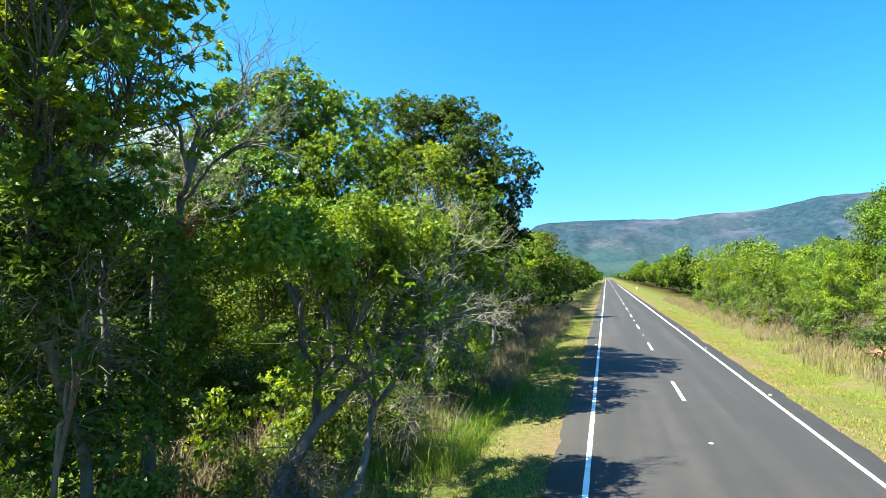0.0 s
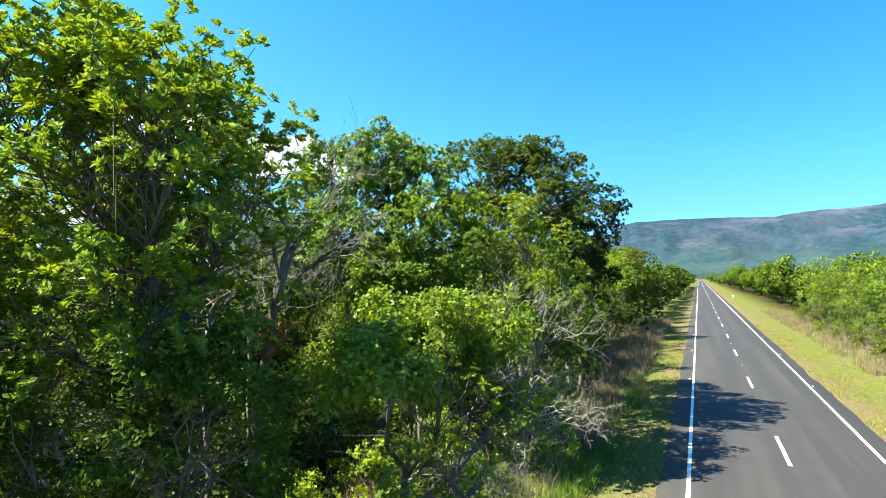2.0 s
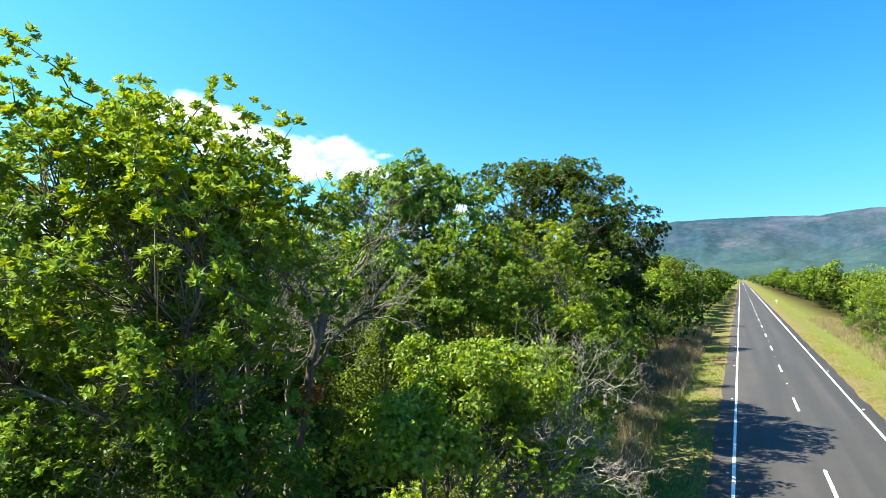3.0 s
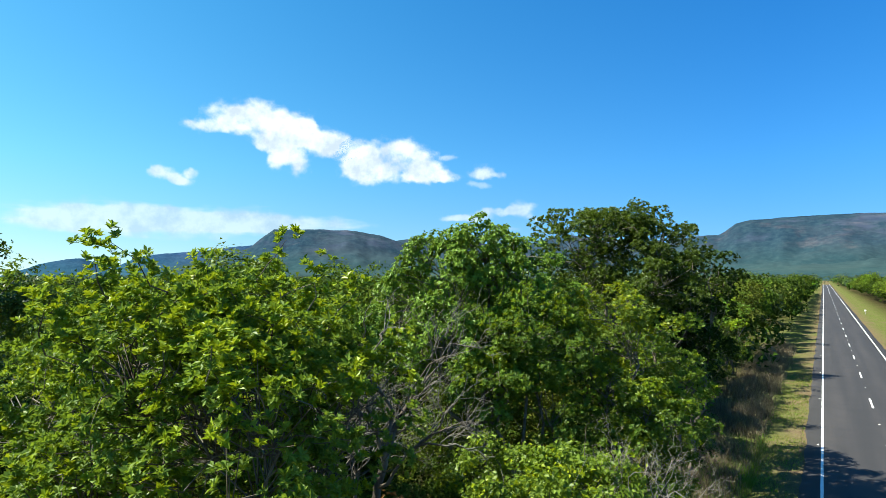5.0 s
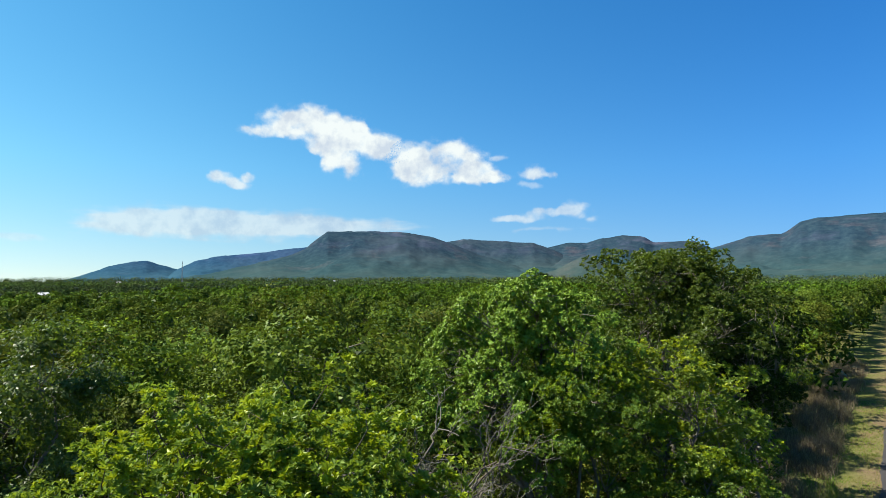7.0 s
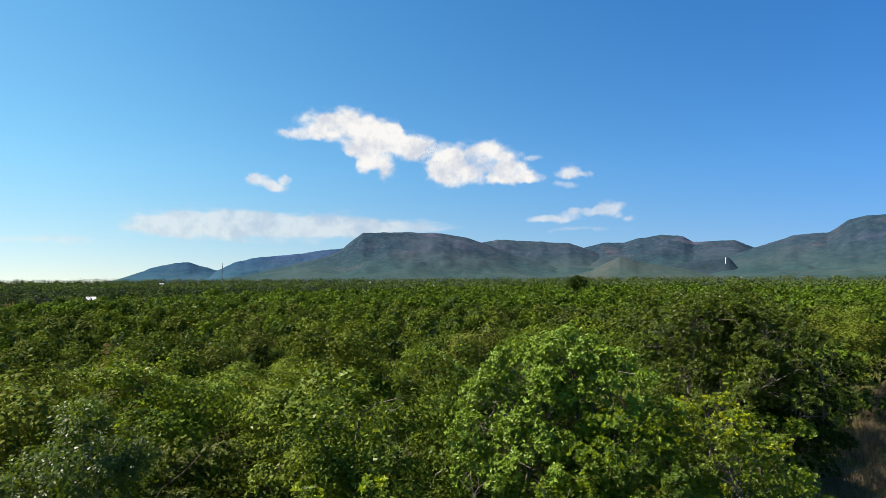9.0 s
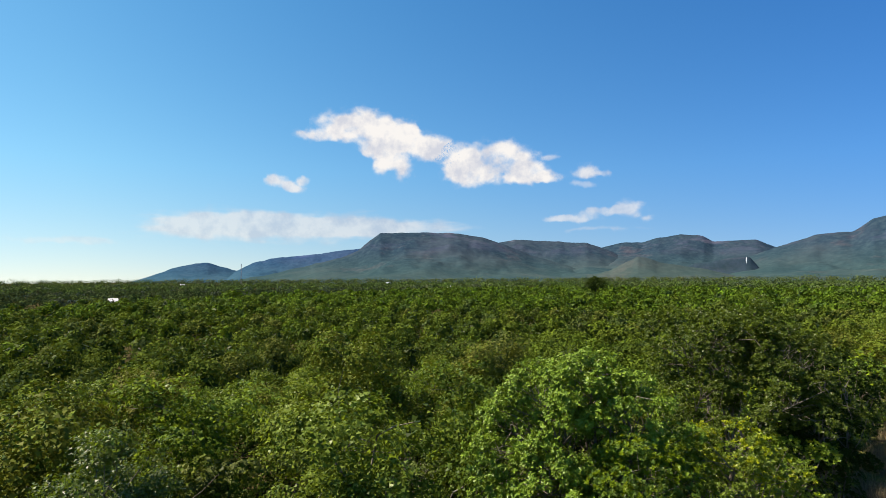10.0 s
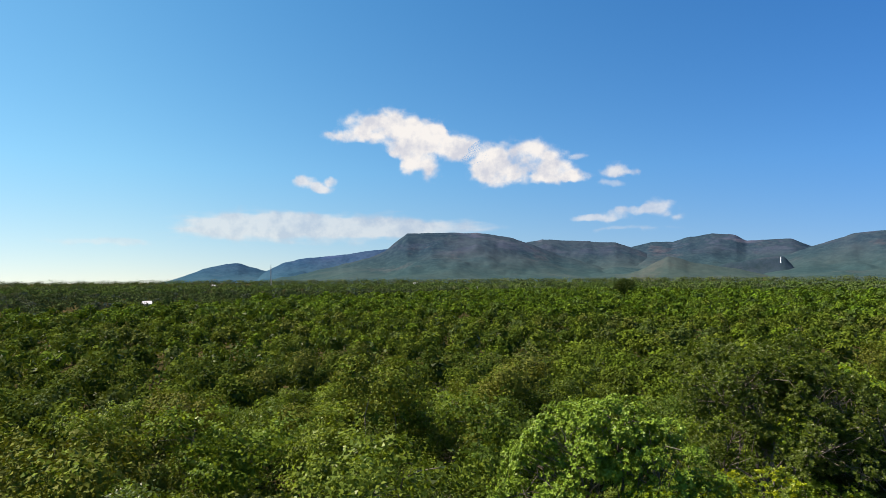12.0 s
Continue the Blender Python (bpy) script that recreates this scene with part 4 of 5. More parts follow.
place(plant("tree", 23, 8.6, rel(-9.0, 23.4, (-8.4, 23.0, 7.0, 1.7, 1.7, 1.4), (-9.8, 23.8, 6.4, 1.7, 1.7, 1.4), (-8.2, 22.2, 5.0, 1.6, 1.6, 1.4), (-8.0, 24.6, 4.6, 1.5, 1.6, 1.4)),
      72, 24, 8, (0.108, 0.05), 0.24, "rosette", (LEAF_BRIGHT, LEAF_YOUNG), BARK_DARK, 2, 0.13, (0, 0), 0.05,
      "dark shaded tree under the big crown"), -9.0, 23.4)
place(plant("tree", 26, 11.0, rel(-10.0, 33.0, (-9.4, 32.4, 9.0, 1.8, 1.8, 1.4), (-10.8, 33.8, 9.2, 1.8, 1.8, 1.4), (-9.0, 33.8, 7.4, 1.7, 1.7, 1.4), (-10.2, 32.2, 6.8, 1.7, 1.7, 1.4), (-9.2, 32.8, 5.4, 1.5, 1.5, 1.2)),
      100, 24, 8, (0.108, 0.05), 0.25, "rosette", (LEAF_SHADE, LEAF_DARK), BARK_GREY, 2, 0.15, (0, 0), 0.1,
      "dark green rounded tree in the roadside row"), -10.0, 33.0)


# --- kinds that repeat through the woods ---
def round_lobes(rng, height, wide, low=0.35, k=5):
    out = []
    for i in range(k):
        an, rr = i * 2.4 + rng.random(), wide * (0.15 + 0.4 * rng.random())
        z = height * (low + (0.86 - low) * ((i + 0.6) / k))
        s = wide * rng.uniform(0.42, 0.58) * (1.0 - 0.25 * abs((i + 0.5) / k - 0.45))
        out.append((rr * math.cos(an), rr * math.sin(an), z, s, s, s * 0.82))
    return out


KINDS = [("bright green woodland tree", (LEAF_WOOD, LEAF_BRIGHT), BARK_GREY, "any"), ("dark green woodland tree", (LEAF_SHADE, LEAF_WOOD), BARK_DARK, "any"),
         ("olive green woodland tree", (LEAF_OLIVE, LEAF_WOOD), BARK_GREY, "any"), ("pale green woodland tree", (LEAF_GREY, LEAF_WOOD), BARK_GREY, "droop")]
vrng = np.random.default_rng(77)
fine, coarse = [], []
for k in range(5):
    label, mats, bark, style = KINDS[(0, 1, 2, 3, 0)[k]]
    fine.append(plant("tree", 100 + k, 7.5, round_lobes(vrng, 7.5, 2.25, 0.36, 7), 48, 27, 10, (0.092, 0.052), 0.25, style, mats, bark, 1 + k % 2, 0.075, (0, 0), 0.2, twig=4, core=240, simple=True, label=
                      label + " with a rounded crown", group="woodland trees"))
    coarse.append(plant("tree", 140 + k, 7.5, round_lobes(vrng, 7.5, 2.3, 0.38, 6), 38, 28, 8, (0.105, 0.064), 0.30, style, mats, bark, 1, 0.08, (0, 0), 0.2, twig=8, core=120, simple=True, label=
                        label + " among its neighbours", group="woodland trees"))
edge = []
for k in range(3):
    label, mats, bark, style = (("bright green roadside tree", (LEAF_BRIGHT, LEAF_YOUNG), BARK_GREY, "any"), ("yellow-green roadside tree", (LEAF_BRIGHT, LEAF_YOUNG), BARK_GREY, "rosette"),
                                ("green roadside tree", (LEAF_BRIGHT, LEAF_YOUNG), BARK_GREY, "any"))[k]
    edge.append(plant("tree", 160 + k, 6.6, round_lobes(vrng, 6.6, 2.5, 0.27, 7), 46, 22, 9, (0.10, 0.06), 0.25, style, mats, bark, 3, 0.06, (0, 0), 0.3, twig=3, core=160, simple=True,
                      label=label + " on several thin stems above the grass", group="roadside trees", bare=8))
bushes = []
for k in range(4):
    label, mats, bark, style = (("bright green bush", (LEAF_BRIGHT, LEAF_YOUNG), BARK_GREY, "any"), ("dark green bush", (LEAF_DARK, LEAF_BRIGHT), BARK_DARK, "any"),
                                ("olive bush with dry twigs", (LEAF_OLIVE, LEAF_BRIGHT), BARK_PALE, "any"), ("yellow-green bush", (LEAF_BRIGHT, LEAF_YOUNG), BARK_GREY, "rosette"))[k]
    bushes.append(plant("bush", 180 + k, 2.2, round_lobes(vrng, 2.2, 1.3, 0.3, 4), 24, 12, 7, (0.09, 0.05), 0.15, style, mats, bark, 3, 0.035, (0, 0), 0.15 + 0.2 * (k == 3), twig=6, core=60, simple=True, label=
                        label + " in the undergrowth", category="bush", group="undergrowth bushes", bare=14 if k == 2 else 4))
bare_kind = plant("bare_shrub", 190, 2.4, round_lobes(vrng, 2.4, 1.2, 0.4, 4), 60, 0, 0, (0.1, 0.1), 0.1, bark=BARK_GREY, stems=3, stem_r=0.03,
                  label="leafless shrub with tangled pale twigs", category="shrub", group="leafless shrubs", bare=26, twig=2)

KEPT = [(-9.8, 4.4, 3.0), (-13, 4.2, 2.4), (-19.4, 3.5, 2.4), (-10.6, 7.6, 1.6), (-8.2, 6.4, 1.8), (-7.9, 9.2, 1.8), (-11.1, 16.6, 2.2), (-13.4, 17.2, 2.9), (-9.2, 19.2, 2.0),
        (-8, 18, 1.6), (-10.6, 25.4, 3.4), (-8.6, 28.4, 2.6), (-9, 23.4, 1.9), (-10, 33, 2.4)]
prng = np.random.default_rng(31)


def scatter(x0, x1, y0, y1, gap, spots, room=0.0):
    """Loose spots at least gap apart that keep clear of those in spots."""
    out = []
    tries = int((x1 - x0) * (y1 - y0) / (gap * gap) * 5)
    cell = {}
    for x, y in zip(prng.uniform(x0, x1, tries), prng.uniform(y0, y1, tries)):
        c = (int(x // gap), int(y // gap))
        if any(math.hypot(x - a, y - b) < gap for i in (-1, 0, 1) for j in (-1, 0, 1) for a, b in cell.get((c[0] + i, c[1] + j), ())):
            continue
        if any(math.hypot(x - a, y - b) < r + room for a, b, r in spots):
            continue
        cell.setdefault(c, []).append((x, y))
        out.append((x, y))
    return out


def in_view(x, y, left=82, right=-27):
    b = math.degrees(math.atan2(-(x + 2.8), y + 2.3))
    return right < b < left and y > -1


used = set()


def stand(kind, x, y, turn, size):
    """The kind itself at its first spot, copies after that."""
    if kind.name not in used:
        used.add(kind.name)
        return place(kind, x, y, turn, size)
    z = float(ground_height(np.array(x), np.array(y)))
    wide = size * (1.18 if x < -11 else 1.0)
    return copy_thing(kind, Matrix.LocRotScale((x, y, z), Euler((0, 0, turn)), (wide, wide, size * prng.uniform(0.88, 1.15))))


def any_of(kinds):
    return kinds[prng.integers(len(kinds))]


# grey leafless trees that stand here and there among the green
dead = leafless("bare_tree", 29, [(0, 0, -0.15), (0.1, 0.05, 1.6), (-0.05, 0.1, 3.2), (0.05, 0.0, 4.4)], (0, 0), 0.10, BARK_GREY, 1.35, (0.0, 0.0, 0.9), 6,
                "leafless grey-brown tree among green crowns")
tagged(dead, group="leafless woodland trees")
DEAD = [(-24.2, 19.5, 0.82), (-28.2, 22.0, 0.9), (-33.5, 24.5, 0.86), (-30.5, 30.0, 0.95), (-36.2, 34.0, 1.0), (-41.0, 38.5, 1.0)]
for x, y, size in DEAD:
    stand(dead, x, y, prng.random() * 6.28, size)
    KEPT.append((x, y, 1.2))
wide_spots, row_spots = [], []
# woods to the left of the road, nearest first
for x, y in scatter(-46, -11.0, 0.5, 46, 2.95, KEPT, 0.6):
    inner = x > -18 and 6 < y < 15
    low = 0.6 if x > -14.5 and 7.5 < y < 15 else 1.0
    if in_view(x, y) and not (inner and prng.random() < 0.25):
        d = math.hypot(x + 3, y + 2)
        if d < 52:
            stand(any_of(fine if d < 25 else coarse), x, y, prng.random() * 6.28, low * prng.uniform(0.66, 1.25))
        else:
            wide_spots.append((x, y, 1.0))
# the roadside row that runs on to the left
for y in np.arange(33.5, 420, 3.4):
    x, y, size = (-11.7 if y < 88 else -10.8) + prng.normal(0, 0.5), y + prng.normal(0, 0.5), prng.uniform(0.98, 1.18) + 0.0009 * y
    if y < 80:
        stand(any_of(edge + fine[1:2] if y < 60 else coarse), x, y, prng.random() * 6.28, size)
    else:
        row_spots.append((x, y, size))
# the right-hand row
for y in np.arange(22, 420, 3.9):
    x, y, size = 13.4 + prng.normal(0, 0.9), y + prng.normal(0, 0.8), prng.uniform(0.72, 1.0) + 0.0024 * min(y, 200)
    if y < 110:
        stand(any_of(edge), x, y, prng.random() * 6.28, size)
    else:
        row_spots.append((x, y, size))
for x, y in scatter(16.5, 34, 30, 120, 4.6, []):
    if in_view(x, y):
        if y < 62:
            stand(any_of(coarse), x, y, prng.random() * 6.28, prng.uniform(0.95, 1.2) + 0.002 * y)
        else:
            row_spots.append((x, y, prng.uniform(0.95, 1.2) + 0.002 * y))
# wider woods
for x, y in scatter(-78, -11.5, 20, 78, 3.8, KEPT, 1.0) + scatter(-90, -46, 2, 20, 3.8, []):
    if in_view(x, y) and (x < -46 or y > 46) and math.hypot(x + 3, y + 2) < 92:
        wide_spots.append((x, y, 1.0))
# undergrowth
for x, y in scatter(-19, -8.2, 2.0, 34, 1.55, []):
    if in_view(x, y):
        stand(any_of(bushes), x, y, prng.random() * 6.28, prng.uniform(0.6, 1.25))
for x, y in scatter(-9.4, -7.5, 9.5, 24, 1.6, []):
    stand(any_of(bushes), x, y, prng.random() * 6.28, prng.uniform(0.6, 1.25))
for x, y in scatter(-11.6, -10.2, 34, 90, 2.2, []):
    stand(any_of(bushes), x, y, prng.random() * 6.28, prng.uniform(0.6, 1.1))
for x, y in scatter(9.9, 14.5, 18, 110, 2.5, []):
    stand(any_of(bushes), x, y, prng.random() * 6.28, prng.uniform(0.6, 1.3))
for x, y in scatter(-9.6, -7.2, 6.5, 15, 3.2, []) + scatter(-9.5, -7.8, 17, 34, 2.6, []) + scatter(11.5, 13.5, 24, 70, 4.5, []):
    stand(bare_kind, x, y, prng.random() * 6.28, prng.uniform(0.6, 1.2))

# every kind stands somewhere in the woods
for i, kind in enumerate(k for k in fine + coarse + edge + bushes if k.name not in used):
    stand(kind, -60.0 - 5 * i, 55.0, 0.0, 1.0)


# --- woods too far off to count ---
def crown_stuff(name, label, spots, leaves, leaf, wide, tall, seed, material=None, inner=None, heart=1.0, lobes=6):
    """Crowns of rounded leafy lobes over many spots, in one mesh; each crown has its own species tint."""
    rng = np.random.default_rng(seed)
    spots = np.asarray(spots)
    n = len(spots)
    grown = spots[:, 2] if spots.shape[1] > 2 else np.ones(n)
    h = tall * grown * rng.uniform(0.55 if spots.shape[1] == 2 else 0.8, 1.2 if spots.shape[1] == 2 else 1.1, n) * (1 + 0.12 * (rng.random(n) < 0.15))
    w = wide * rng.uniform(0.75, 1.25, n)
    an = rng.random((n, lobes)) * 6.28
    rr = np.sqrt(rng.random((n, lobes))) * 0.72
    mid = np.stack([spots[:, :1] + w[:, None] * rr * np.cos(an), spots[:, 1:2] + w[:, None] * rr * np.sin(an),
                    h[:, None] * (0.78 - 0.34 * rr ** 2 - 0.16 * rng.random((n, lobes)))], -1).reshape(-1, 3)
    rad = np.repeat(w, lobes) * rng.uniform(0.32, 0.58, n * lobes)
    per = max(6, leaves // lobes)
    m = n * lobes * per
    d = unit(rng.normal(0, 1, (m, 3)) + [0, 0, 0.55])
    bumpy = 0.86 + 0.2 * rng.random(m)
    at = np.repeat(mid, per, 0) + d * (np.repeat(rad, per) * bumpy)[:, None] * [1, 1, 0.85]
    face = unit(d + rng.normal(0, 0.28, (m, 3)))
    way = unit(np.cross(face, rng.normal(0, 1, (m, 3))))
    size = leaf * rng.uniform(0.6, 1.3, m)
    V, F = blades(at, way, face, size * 1.1, size * 0.9, simple=True)
    # inner leaves fill the crown; by default their darker green paints in its shade
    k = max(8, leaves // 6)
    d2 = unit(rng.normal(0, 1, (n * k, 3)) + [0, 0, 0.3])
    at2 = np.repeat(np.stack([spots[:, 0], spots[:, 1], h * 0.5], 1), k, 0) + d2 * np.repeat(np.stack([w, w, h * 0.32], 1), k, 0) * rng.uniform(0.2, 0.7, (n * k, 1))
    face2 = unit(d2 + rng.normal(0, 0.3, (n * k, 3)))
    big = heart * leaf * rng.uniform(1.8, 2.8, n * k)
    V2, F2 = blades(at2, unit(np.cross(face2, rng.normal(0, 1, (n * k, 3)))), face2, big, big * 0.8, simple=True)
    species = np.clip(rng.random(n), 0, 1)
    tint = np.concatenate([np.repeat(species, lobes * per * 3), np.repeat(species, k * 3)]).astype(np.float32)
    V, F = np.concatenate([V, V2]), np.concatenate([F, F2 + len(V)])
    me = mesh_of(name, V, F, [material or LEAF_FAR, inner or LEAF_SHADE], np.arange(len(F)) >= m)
    me.attributes.new("species", "FLOAT", "POINT").data.foreach_set("value", tint)
    return tagged(new(name, me), label, "woodland", kind="stuff")


def ring_spots(r0, r1, gap, left=84, right=-26):
    out = [(x, y) for x, y in scatter(-r1 * 1.0, r1 * 0.5, 0, r1, gap, [])
           if r0 < math.hypot(x + 3, y + 2) <= r1 and in_view(x, y, left, right) and not (-8.5 < x < 14)]
    return out


def green_reach(s):
    """How far the fresh green woods run in the direction of a spot; dull scrub lies beyond."""
    b = math.degrees(math.atan2(-(s[0] + 2.8), s[1] + 2.3))
    return float(np.interp(b, [38, 50, 62, 80], [580, 450, 340, 250]))


def dist(s):
    return math.hypot(s[0] + 3, s[1] + 2)


near_spots = [s for s in ring_spots(88, 190, 4.9) if not (s[0] > -12 and s[1] < 150 and s[0] < 0) and not (10 < s[0] < 16 and s[1] < 170) and not (s[0] > 10 and s[1] < 120)]
crown_stuff("woodland", "green tree crowns close together in full sun", [(x, y, prng.uniform(0.75, 1.25)) for x, y, _size in wide_spots], 760, 0.30, 2.5, 8.0, 21, lobes=12)
crown_stuff("woodland", "green roadside trees running on along the road", row_spots, 420, 0.42, 2.3, 8.6, 22, lobes=10)
crown_stuff("woodland", "dense green woodland canopy in full sun", near_spots, 260, 0.5, 2.3, 7.8, 1, lobes=8)
crown_stuff("woodland", "distant green woodland canopy", [s for s in ring_spots(190, 340, 6.2) if dist(s) < green_reach(s)], 130, 0.85, 3.0, 7.4, 2, lobes=7)
crown_stuff("woodland", "far green woodland canopy in the sun", [s for s in ring_spots(340, 620, 9.0) if dist(s) < green_reach(s)], 80, 1.5, 4.4, 7.6, 3)
crown_stuff("woodland", "dull olive scrub and trees on the far plain", [s for s in ring_spots(240, 620, 10.5) if dist(s) > green_reach(s)], 90, 1.15, 5.2, 6.6, 4, LEAF_DISTANT, LEAF_DISTANT, 0.7)
crown_stuff("woodland", "dull olive scrub and trees on the far plain", ring_spots(620, 1450, 20.0), 66, 1.9, 8.5, 6.5, 6, LEAF_DISTANT, LEAF_DISTANT, 0.7)
crown_stuff("woodland", "dark belt of taller trees along the skyline", ring_spots(1450, 2300, 42.0), 100, 2.0, 19.0, 14.0, 5, LEAF_DISTANT, LEAF_DISTANT, 0.8)
floor_spots = [s for s in scatter(-72, -12.5, 1, 66, 1.9, []) if in_view(*s)]
# darkest leaf throughout: shade below the crowns is put into its colour
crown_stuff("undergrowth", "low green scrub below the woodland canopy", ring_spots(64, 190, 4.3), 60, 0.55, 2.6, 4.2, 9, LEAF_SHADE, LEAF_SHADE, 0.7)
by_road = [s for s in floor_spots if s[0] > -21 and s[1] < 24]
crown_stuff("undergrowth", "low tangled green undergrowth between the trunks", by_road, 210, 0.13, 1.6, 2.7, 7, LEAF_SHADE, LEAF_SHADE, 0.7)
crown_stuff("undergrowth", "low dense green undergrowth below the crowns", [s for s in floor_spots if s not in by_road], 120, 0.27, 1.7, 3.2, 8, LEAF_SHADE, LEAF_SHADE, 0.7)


# ---------- grass ----------
def grass(name, label, spots, tall, wide, per, mats, seed, mixed=0.0, lean=0.35, spread=0.12):
    """Tufts of blades in one mesh: spots (n, 2)."""
    rng = np.random.default_rng(seed)
    spots = np.asarray(spots)
    m = len(spots) * per
    xy = np.repeat(spots, per, 0) + rng.normal(0, spread, (m, 2))
    z = ground_height(xy[:, 0], xy[:, 1]) - 0.02
    size = np.repeat(rng.uniform(0.55, 1.25, len(spots)), per) * rng.uniform(0.6, 1.15, m) * tall
    tilt = rng.normal(0, lean, (m, 2))
    base = np.stack([xy[:, 0], xy[:, 1], z], 1)
    side = unit(np.stack([rng.normal(0, 1, m), rng.normal(0, 1, m), np.zeros(m)], 1)) * (wide * rng.uniform(0.6, 1.3, m))[:, None]
    mid = base + np.stack([tilt[:, 0] * 0.3, tilt[:, 1] * 0.3, np.full(m, 0.6)], 1) * size[:, None]
    tip = base + np.stack([tilt[:, 0], tilt[:, 1], 1 - 0.5 * (tilt ** 2).sum(1)], 1) * size[:, None]
    V = np.stack([base - side, base + side, mid + side * 0.7, mid - side * 0.7, tip], 1).reshape(-1, 3)
    k = np.arange(m)[:, None] * 5
    F = np.stack([k + [0, 1, 2], k + [0, 2, 3], k + [3, 2, 4]], 1).reshape(-1, 3)
    slot = np.repeat(np.repeat(rng.random(len(spots)) < mixed, per), 3).astype(np.int32)
    return tagged(new(name, mesh_of(name, V, F, list(mats), slot)), label, "grass", kind="stuff")


grng = np.random.default_rng(9)


def field(x0, x1, y0, y1, n, thin=0.0):
    """n loose spots, crowding towards y0 by thin; clumped by a slow pattern."""
    u = grng.random(n) ** (1 + thin)
    x, y = grng.uniform(x0, x1, n), y0 + (y1 - y0) * u
    keep = np.sin(x * 1.3 + y * 0.7) + np.sin(y * 0.43 - x * 0.9) + grng.normal(0, 0.7, n) > -0.6
    return np.stack([x[keep], y[keep]], 1)


grass("short_grass", "short sunburnt grass along the asphalt edge", field(-7.0, -4.15, 6, 70, 10500, 0.8), 0.14, 0.011, 4, (GRASS_MIXED, GRASS_GREEN), 1, 0.4, 0.5, 0.10)
grass("short_grass", "short yellow-green grass beside the road", field(4.0, 8.2, 10, 95, 14500, 0.7), 0.13, 0.012, 4, (GRASS_GREEN, GRASS_MIXED), 2, 0.68, 0.5, 0.12)
grass("tall_grass", "tall fresh green grass in the shade of the trees", np.concatenate([field(-8.8, -6.2, 8, 34, 1700), field(-9.5, -6.6, 5.5, 16, 700)]), 0.62, 0.012, 9, (GRASS_GREEN, GRASS_MIXED), 3, 0.12, 0.45, 0.13)
grass("tall_grass", "long arching green grass clumps below the trees", np.concatenate([field(-9.6, -6.3, 6.5, 17, 800), field(-8.2, -6.0, 17, 40, 800)]), 0.85, 0.011, 12, (GRASS_GREEN, GRASS_MIXED), 6, 0.25, 0.6, 0.10)
grass("tall_grass", "tall dry straw-coloured grass at the edge of the woods", np.concatenate([field(-10.2, -6.5, 21, 100, 4600, 0.6), field(-9.5, -6.8, 5, 16, 260), field(-13.0, -8.4, 3.5, 17, 900)]), 1.15, 0.014, 9, (GRASS_BROWN, GRASS_DRY), 4, 0.35, 0.4, 0.2)
grass("tall_grass", "tall dry straw-coloured grass below the bushes", field(7.8, 13.4, 16, 130, 3300, 0.6), 0.72, 0.013, 9, (GRASS_BROWN, GRASS_MIXED), 5, 0.3, 0.3, 0.18)


# ---------- small and distant things ----------
def plain(name, colour, rough=0.7, vary=0.8, scale=3.0):
    m, n, l, p = shader(name)
    l.new(ramp(n, l, noise_tex(n, l, scale, 5.0), [(0.3, tuple(c * vary for c in colour)), (0.7, colour)]), p.inputs["Base Color"])
    p.inputs["Roughness"].default_value = rough
    return m


def at_bearing(bearing, distance):
    return -2.84 - distance * math.sin(radians(bearing)), -2.04 + distance * math.cos(radians(bearing))


# a round dark tree that stands alone above the far canopy
lx, ly = at_bearing(27.3, 420)
lone = plant("tree", 61, 17, [(0, 0, 13.6, 7.0, 7.0, 4.6), (-4.5, 1, 12, 4.8, 4.8, 4.0), (5, -1, 11.8, 4.8, 4.8, 4.0)], 190, 7, 6, (0.5, 0.36), 0.8, "any", (LEAF_SHADE, LEAF_SHADE), BARK_DARK,
             1, 0.5, (0, 0), 0.0, "solitary dark round-crowned tree above the far canopy", twig=3, core=120)
place(lone, lx, ly, 0.0, 0.84)

# a lattice mast far across the plain
steel = plain("galvanised mast steel", (0.20, 0.21, 0.24), 0.6)
mx, my = at_bearing(59.2, 1500)
mast = new("radio_mast")
mast.location = (mx, my, -0.2)
frame_wood = Wood()
for k in range(4):
    sx, sy = (1 if k in (0, 1) else -1), (1 if k in (1, 2) else -1)
    part("leg", (lambda w: (w.tube([(1.5 * sx, 1.5 * sy, 0), (0.35 * sx, 0.35 * sy, 52)], [0.18, 0.13], 6), w.mesh("leg", steel))[1])(Wood()), mast)
for i in range(13):
    z, r = i * 4.0, 1.5 - 1.15 * i * 4.0 / 52
    z2, r2 = z + 4.0, 1.5 - 1.15 * (z + 4.0) / 52
    for (a1, b1), (a2, b2) in (((1, 1), (-1, 1)), ((-1, 1), (-1, -1)), ((-1, -1), (1, -1)), ((1, -1), (1, 1))):
        frame_wood.tube([(a1 * r, b1 * r, z), (a2 * r2, b2 * r2, z2)], [0.09, 0.09], 4)
part("lattice", frame_wood.mesh("lattice", steel), mast)
tagged(mast, "thin grey lattice radio mast on the plain", "mast")

# white farm buildings
wall_white, roof_pale = plain("whitewashed wall", (0.78, 0.77, 0.73)), plain("pale sheet roof", (0.52, 0.52, 0.52), 0.6)
pane_dark = plain("dark window", (0.03, 0.035, 0.04), 0.2)


def box(x0, x1, y0, y1, z0, z1):
    bm = bmesh.new()
    bmesh.ops.create_cube(bm, size=1.0, matrix=Matrix.Translation(((x0 + x1) / 2, (y0 + y1) / 2, (z0 + z1) / 2)) @ Matrix.Diagonal((x1 - x0, y1 - y0, z1 - z0, 1)))
    return bm


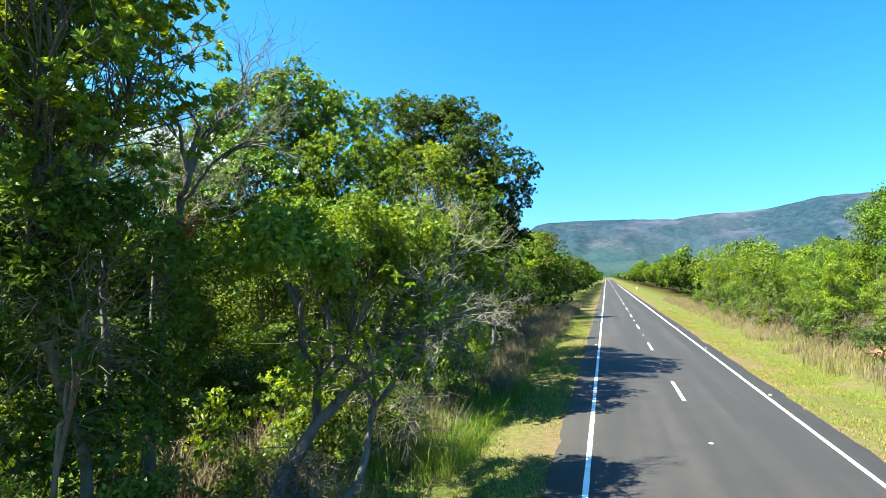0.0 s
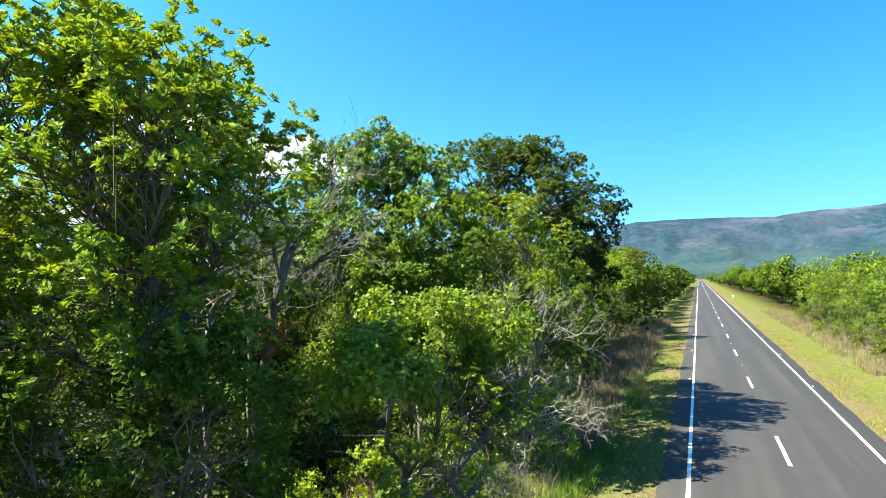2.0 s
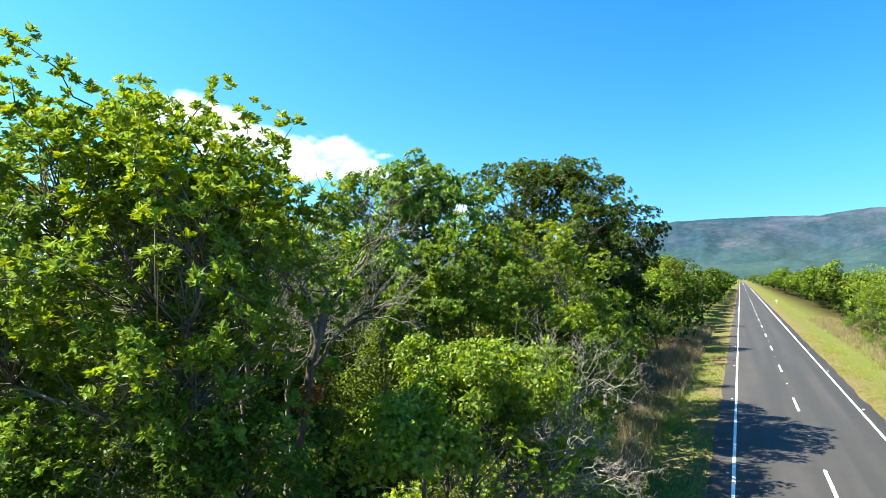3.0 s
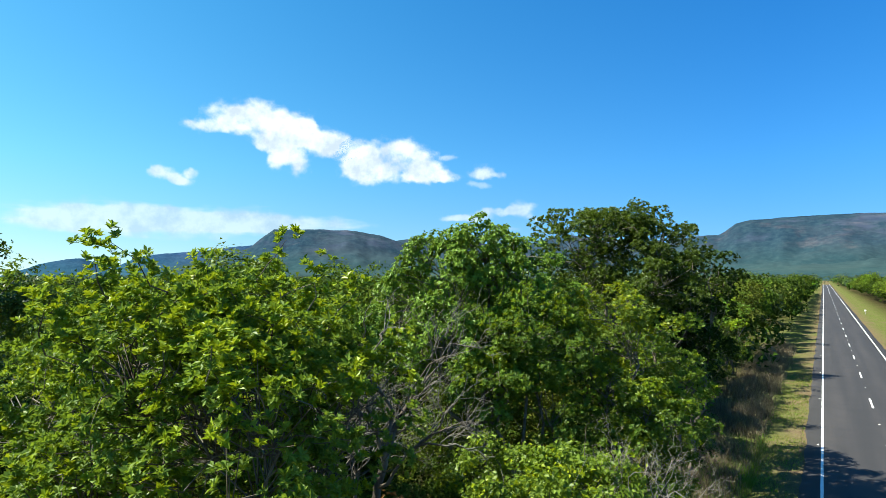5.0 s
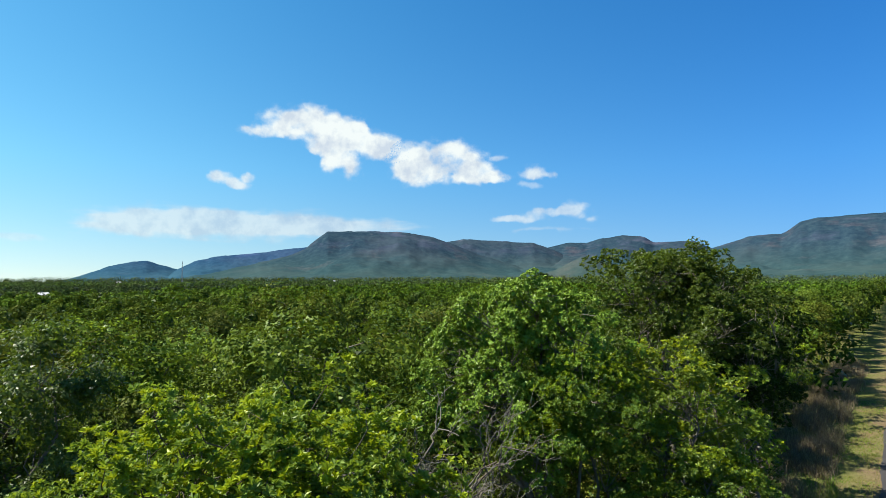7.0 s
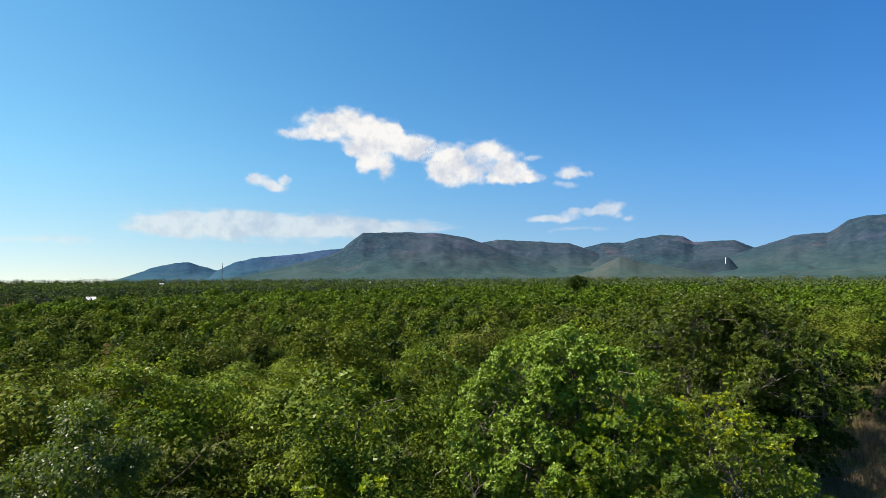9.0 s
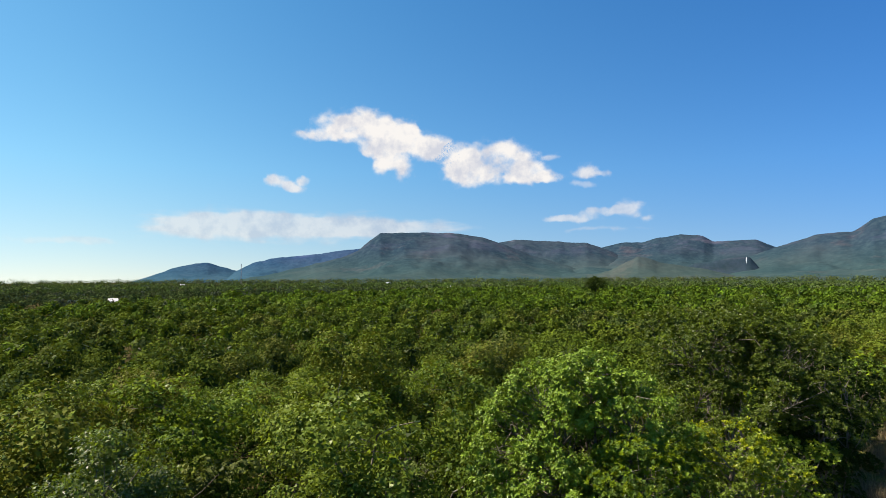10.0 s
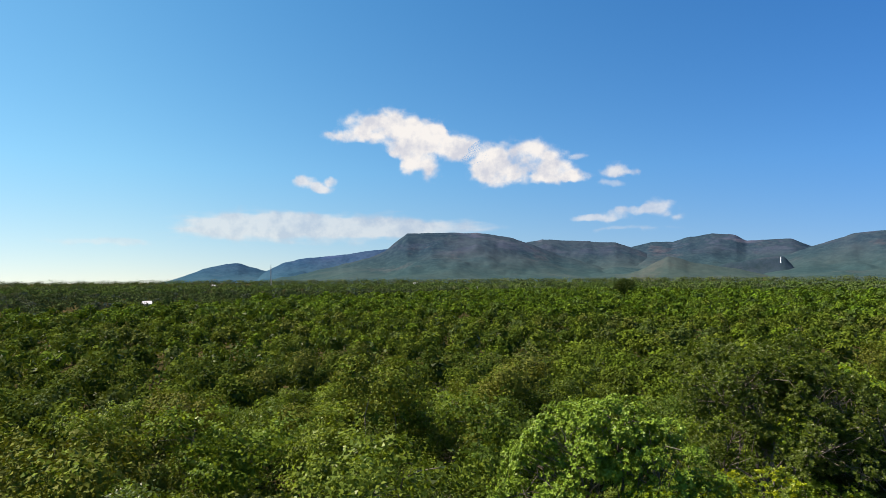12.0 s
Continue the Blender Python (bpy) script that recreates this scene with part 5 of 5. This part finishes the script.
def farmhouse(bearing, distance, long, lift, label):
    x, y = at_bearing(bearing, distance)
    house = new("farmhouse")
    house.matrix_basis = Matrix.LocRotScale((x, y, lift), Euler((0, 0, radians(bearing + 8))), (1, 1, 1))
    part("wall", from_bm("wall", box(-long / 2, long / 2, -3, 3, -lift - 0.2, 3.2), [wall_white]), house)
    bm = bmesh.new()
    pts = [(-long / 2 - 0.5, -3.6, 3.1), (long / 2 + 0.5, -3.6, 3.1), (long / 2 + 0.5, 0, 4.6), (-long / 2 - 0.5, 0, 4.6), (-long / 2 - 0.5, 3.6, 3.1), (long / 2 + 0.5, 3.6, 3.1)]
    v = [bm.verts.new(p) for p in pts] + [bm.verts.new((a, b, c + 0.12)) for a, b, c in pts]
    for f in ((0, 1, 2, 3), (3, 2, 5, 4), (6, 9, 8, 7), (9, 10, 11, 8), (0, 6, 7, 1), (4, 5, 11, 10), (0, 3, 9, 6), (3, 4, 10, 9), (1, 7, 8, 2), (2, 8, 11, 5)):
        bm.faces.new([v[i] for i in f])
    part("roof", from_bm("roof", bm, [roof_pale]), house, "pale metal roof")
    for k in (-0.3, 0.05, 0.3):
        part("window", from_bm("window", box(k * long - 0.6, k * long + 0.6, -3.05, -2.98, 1.0, 2.2), [pane_dark]), house)
    return tagged(house, label, "house", "farmhouses")


farmhouse(69.2, 345, 3.4, 1.1, "small white farmhouse with a pale roof among trees")
farmhouse(64.0, 1250, 7.0, 3.2, "tiny white farmhouse far out on the plain")
farmhouse(46.2, 1450, 9.0, 3.0, "long white farm building below the table mountain")
farmhouse(40.6, 640, 2.8, 2.8, "small pale farm shed in the woods")

# a thin waterfall in the ravine
foam = plain("white falling water", (0.85, 0.88, 0.9), 0.4)
fb = Wood()
fx, fy = at_bearing(14.95, 2706)
fb.tube([(0.6, -1, 0), (-0.6, 0, 7), (0.3, 0, 16), (0.0, 1.5, 22), (0.3, 6, 24)], [1.8, 1.4, 1.1, 0.9, 0.7], 8)
fall = new("waterfall", fb.mesh("waterfall", foam))
fall.location = (fx, fy, 69)
tagged(fall, "thin white waterfall in a distant ravine", "waterfall", kind="structure")

# red earth bank behind the right-hand bushes
soil, n_, l_, p_ = shader("bare red earth")
f_ = noise_tex(n_, l_, 2.2, 7.0, 0.7)
l_.new(ramp(n_, l_, f_, [(0.3, (0.14, 0.06, 0.03)), (0.7, (0.36, 0.19, 0.11))]), p_.inputs["Base Color"])
p_.inputs["Roughness"].default_value = 0.95
bump(n_, l_, f_, p_, 0.9, 0.1)
V, F = sheet(np.linspace(-2.2, 2.2, 26), np.linspace(-3.0, 3.0, 30), lambda x, y: 1.35 * np.exp(-(x / 1.1) ** 2 - (y / 1.6) ** 2) * (1 + 0.18 * np.sin(x * 5 + y * 3) * np.cos(y * 4)) - 0.12)
bank = new("earth_bank", mesh_of("earth_bank", V, F, [soil], smooth=True))
bank.location = (13.4, 38.2, 0)
tagged(bank, "low bank of bare red earth under the bushes", "earth bank", kind="structure")

# roadside kilometre marker, plain
post_white = plain("white painted post", (0.78, 0.78, 0.76))
marker = new("road_marker")
marker.location = (6.3, 196, -0.05)
part("post", from_bm("post", box(-0.06, 0.06, -0.05, 0.05, -0.1, 1.0), [plain("weathered post", (0.35, 0.33, 0.3))]), marker)
part("panel", from_bm("panel", box(-0.22, 0.22, -0.09, -0.052, 0.72, 1.1), [post_white]), marker, "plain white panel")
tagged(marker, "small white roadside marker on a short post", "road sign")
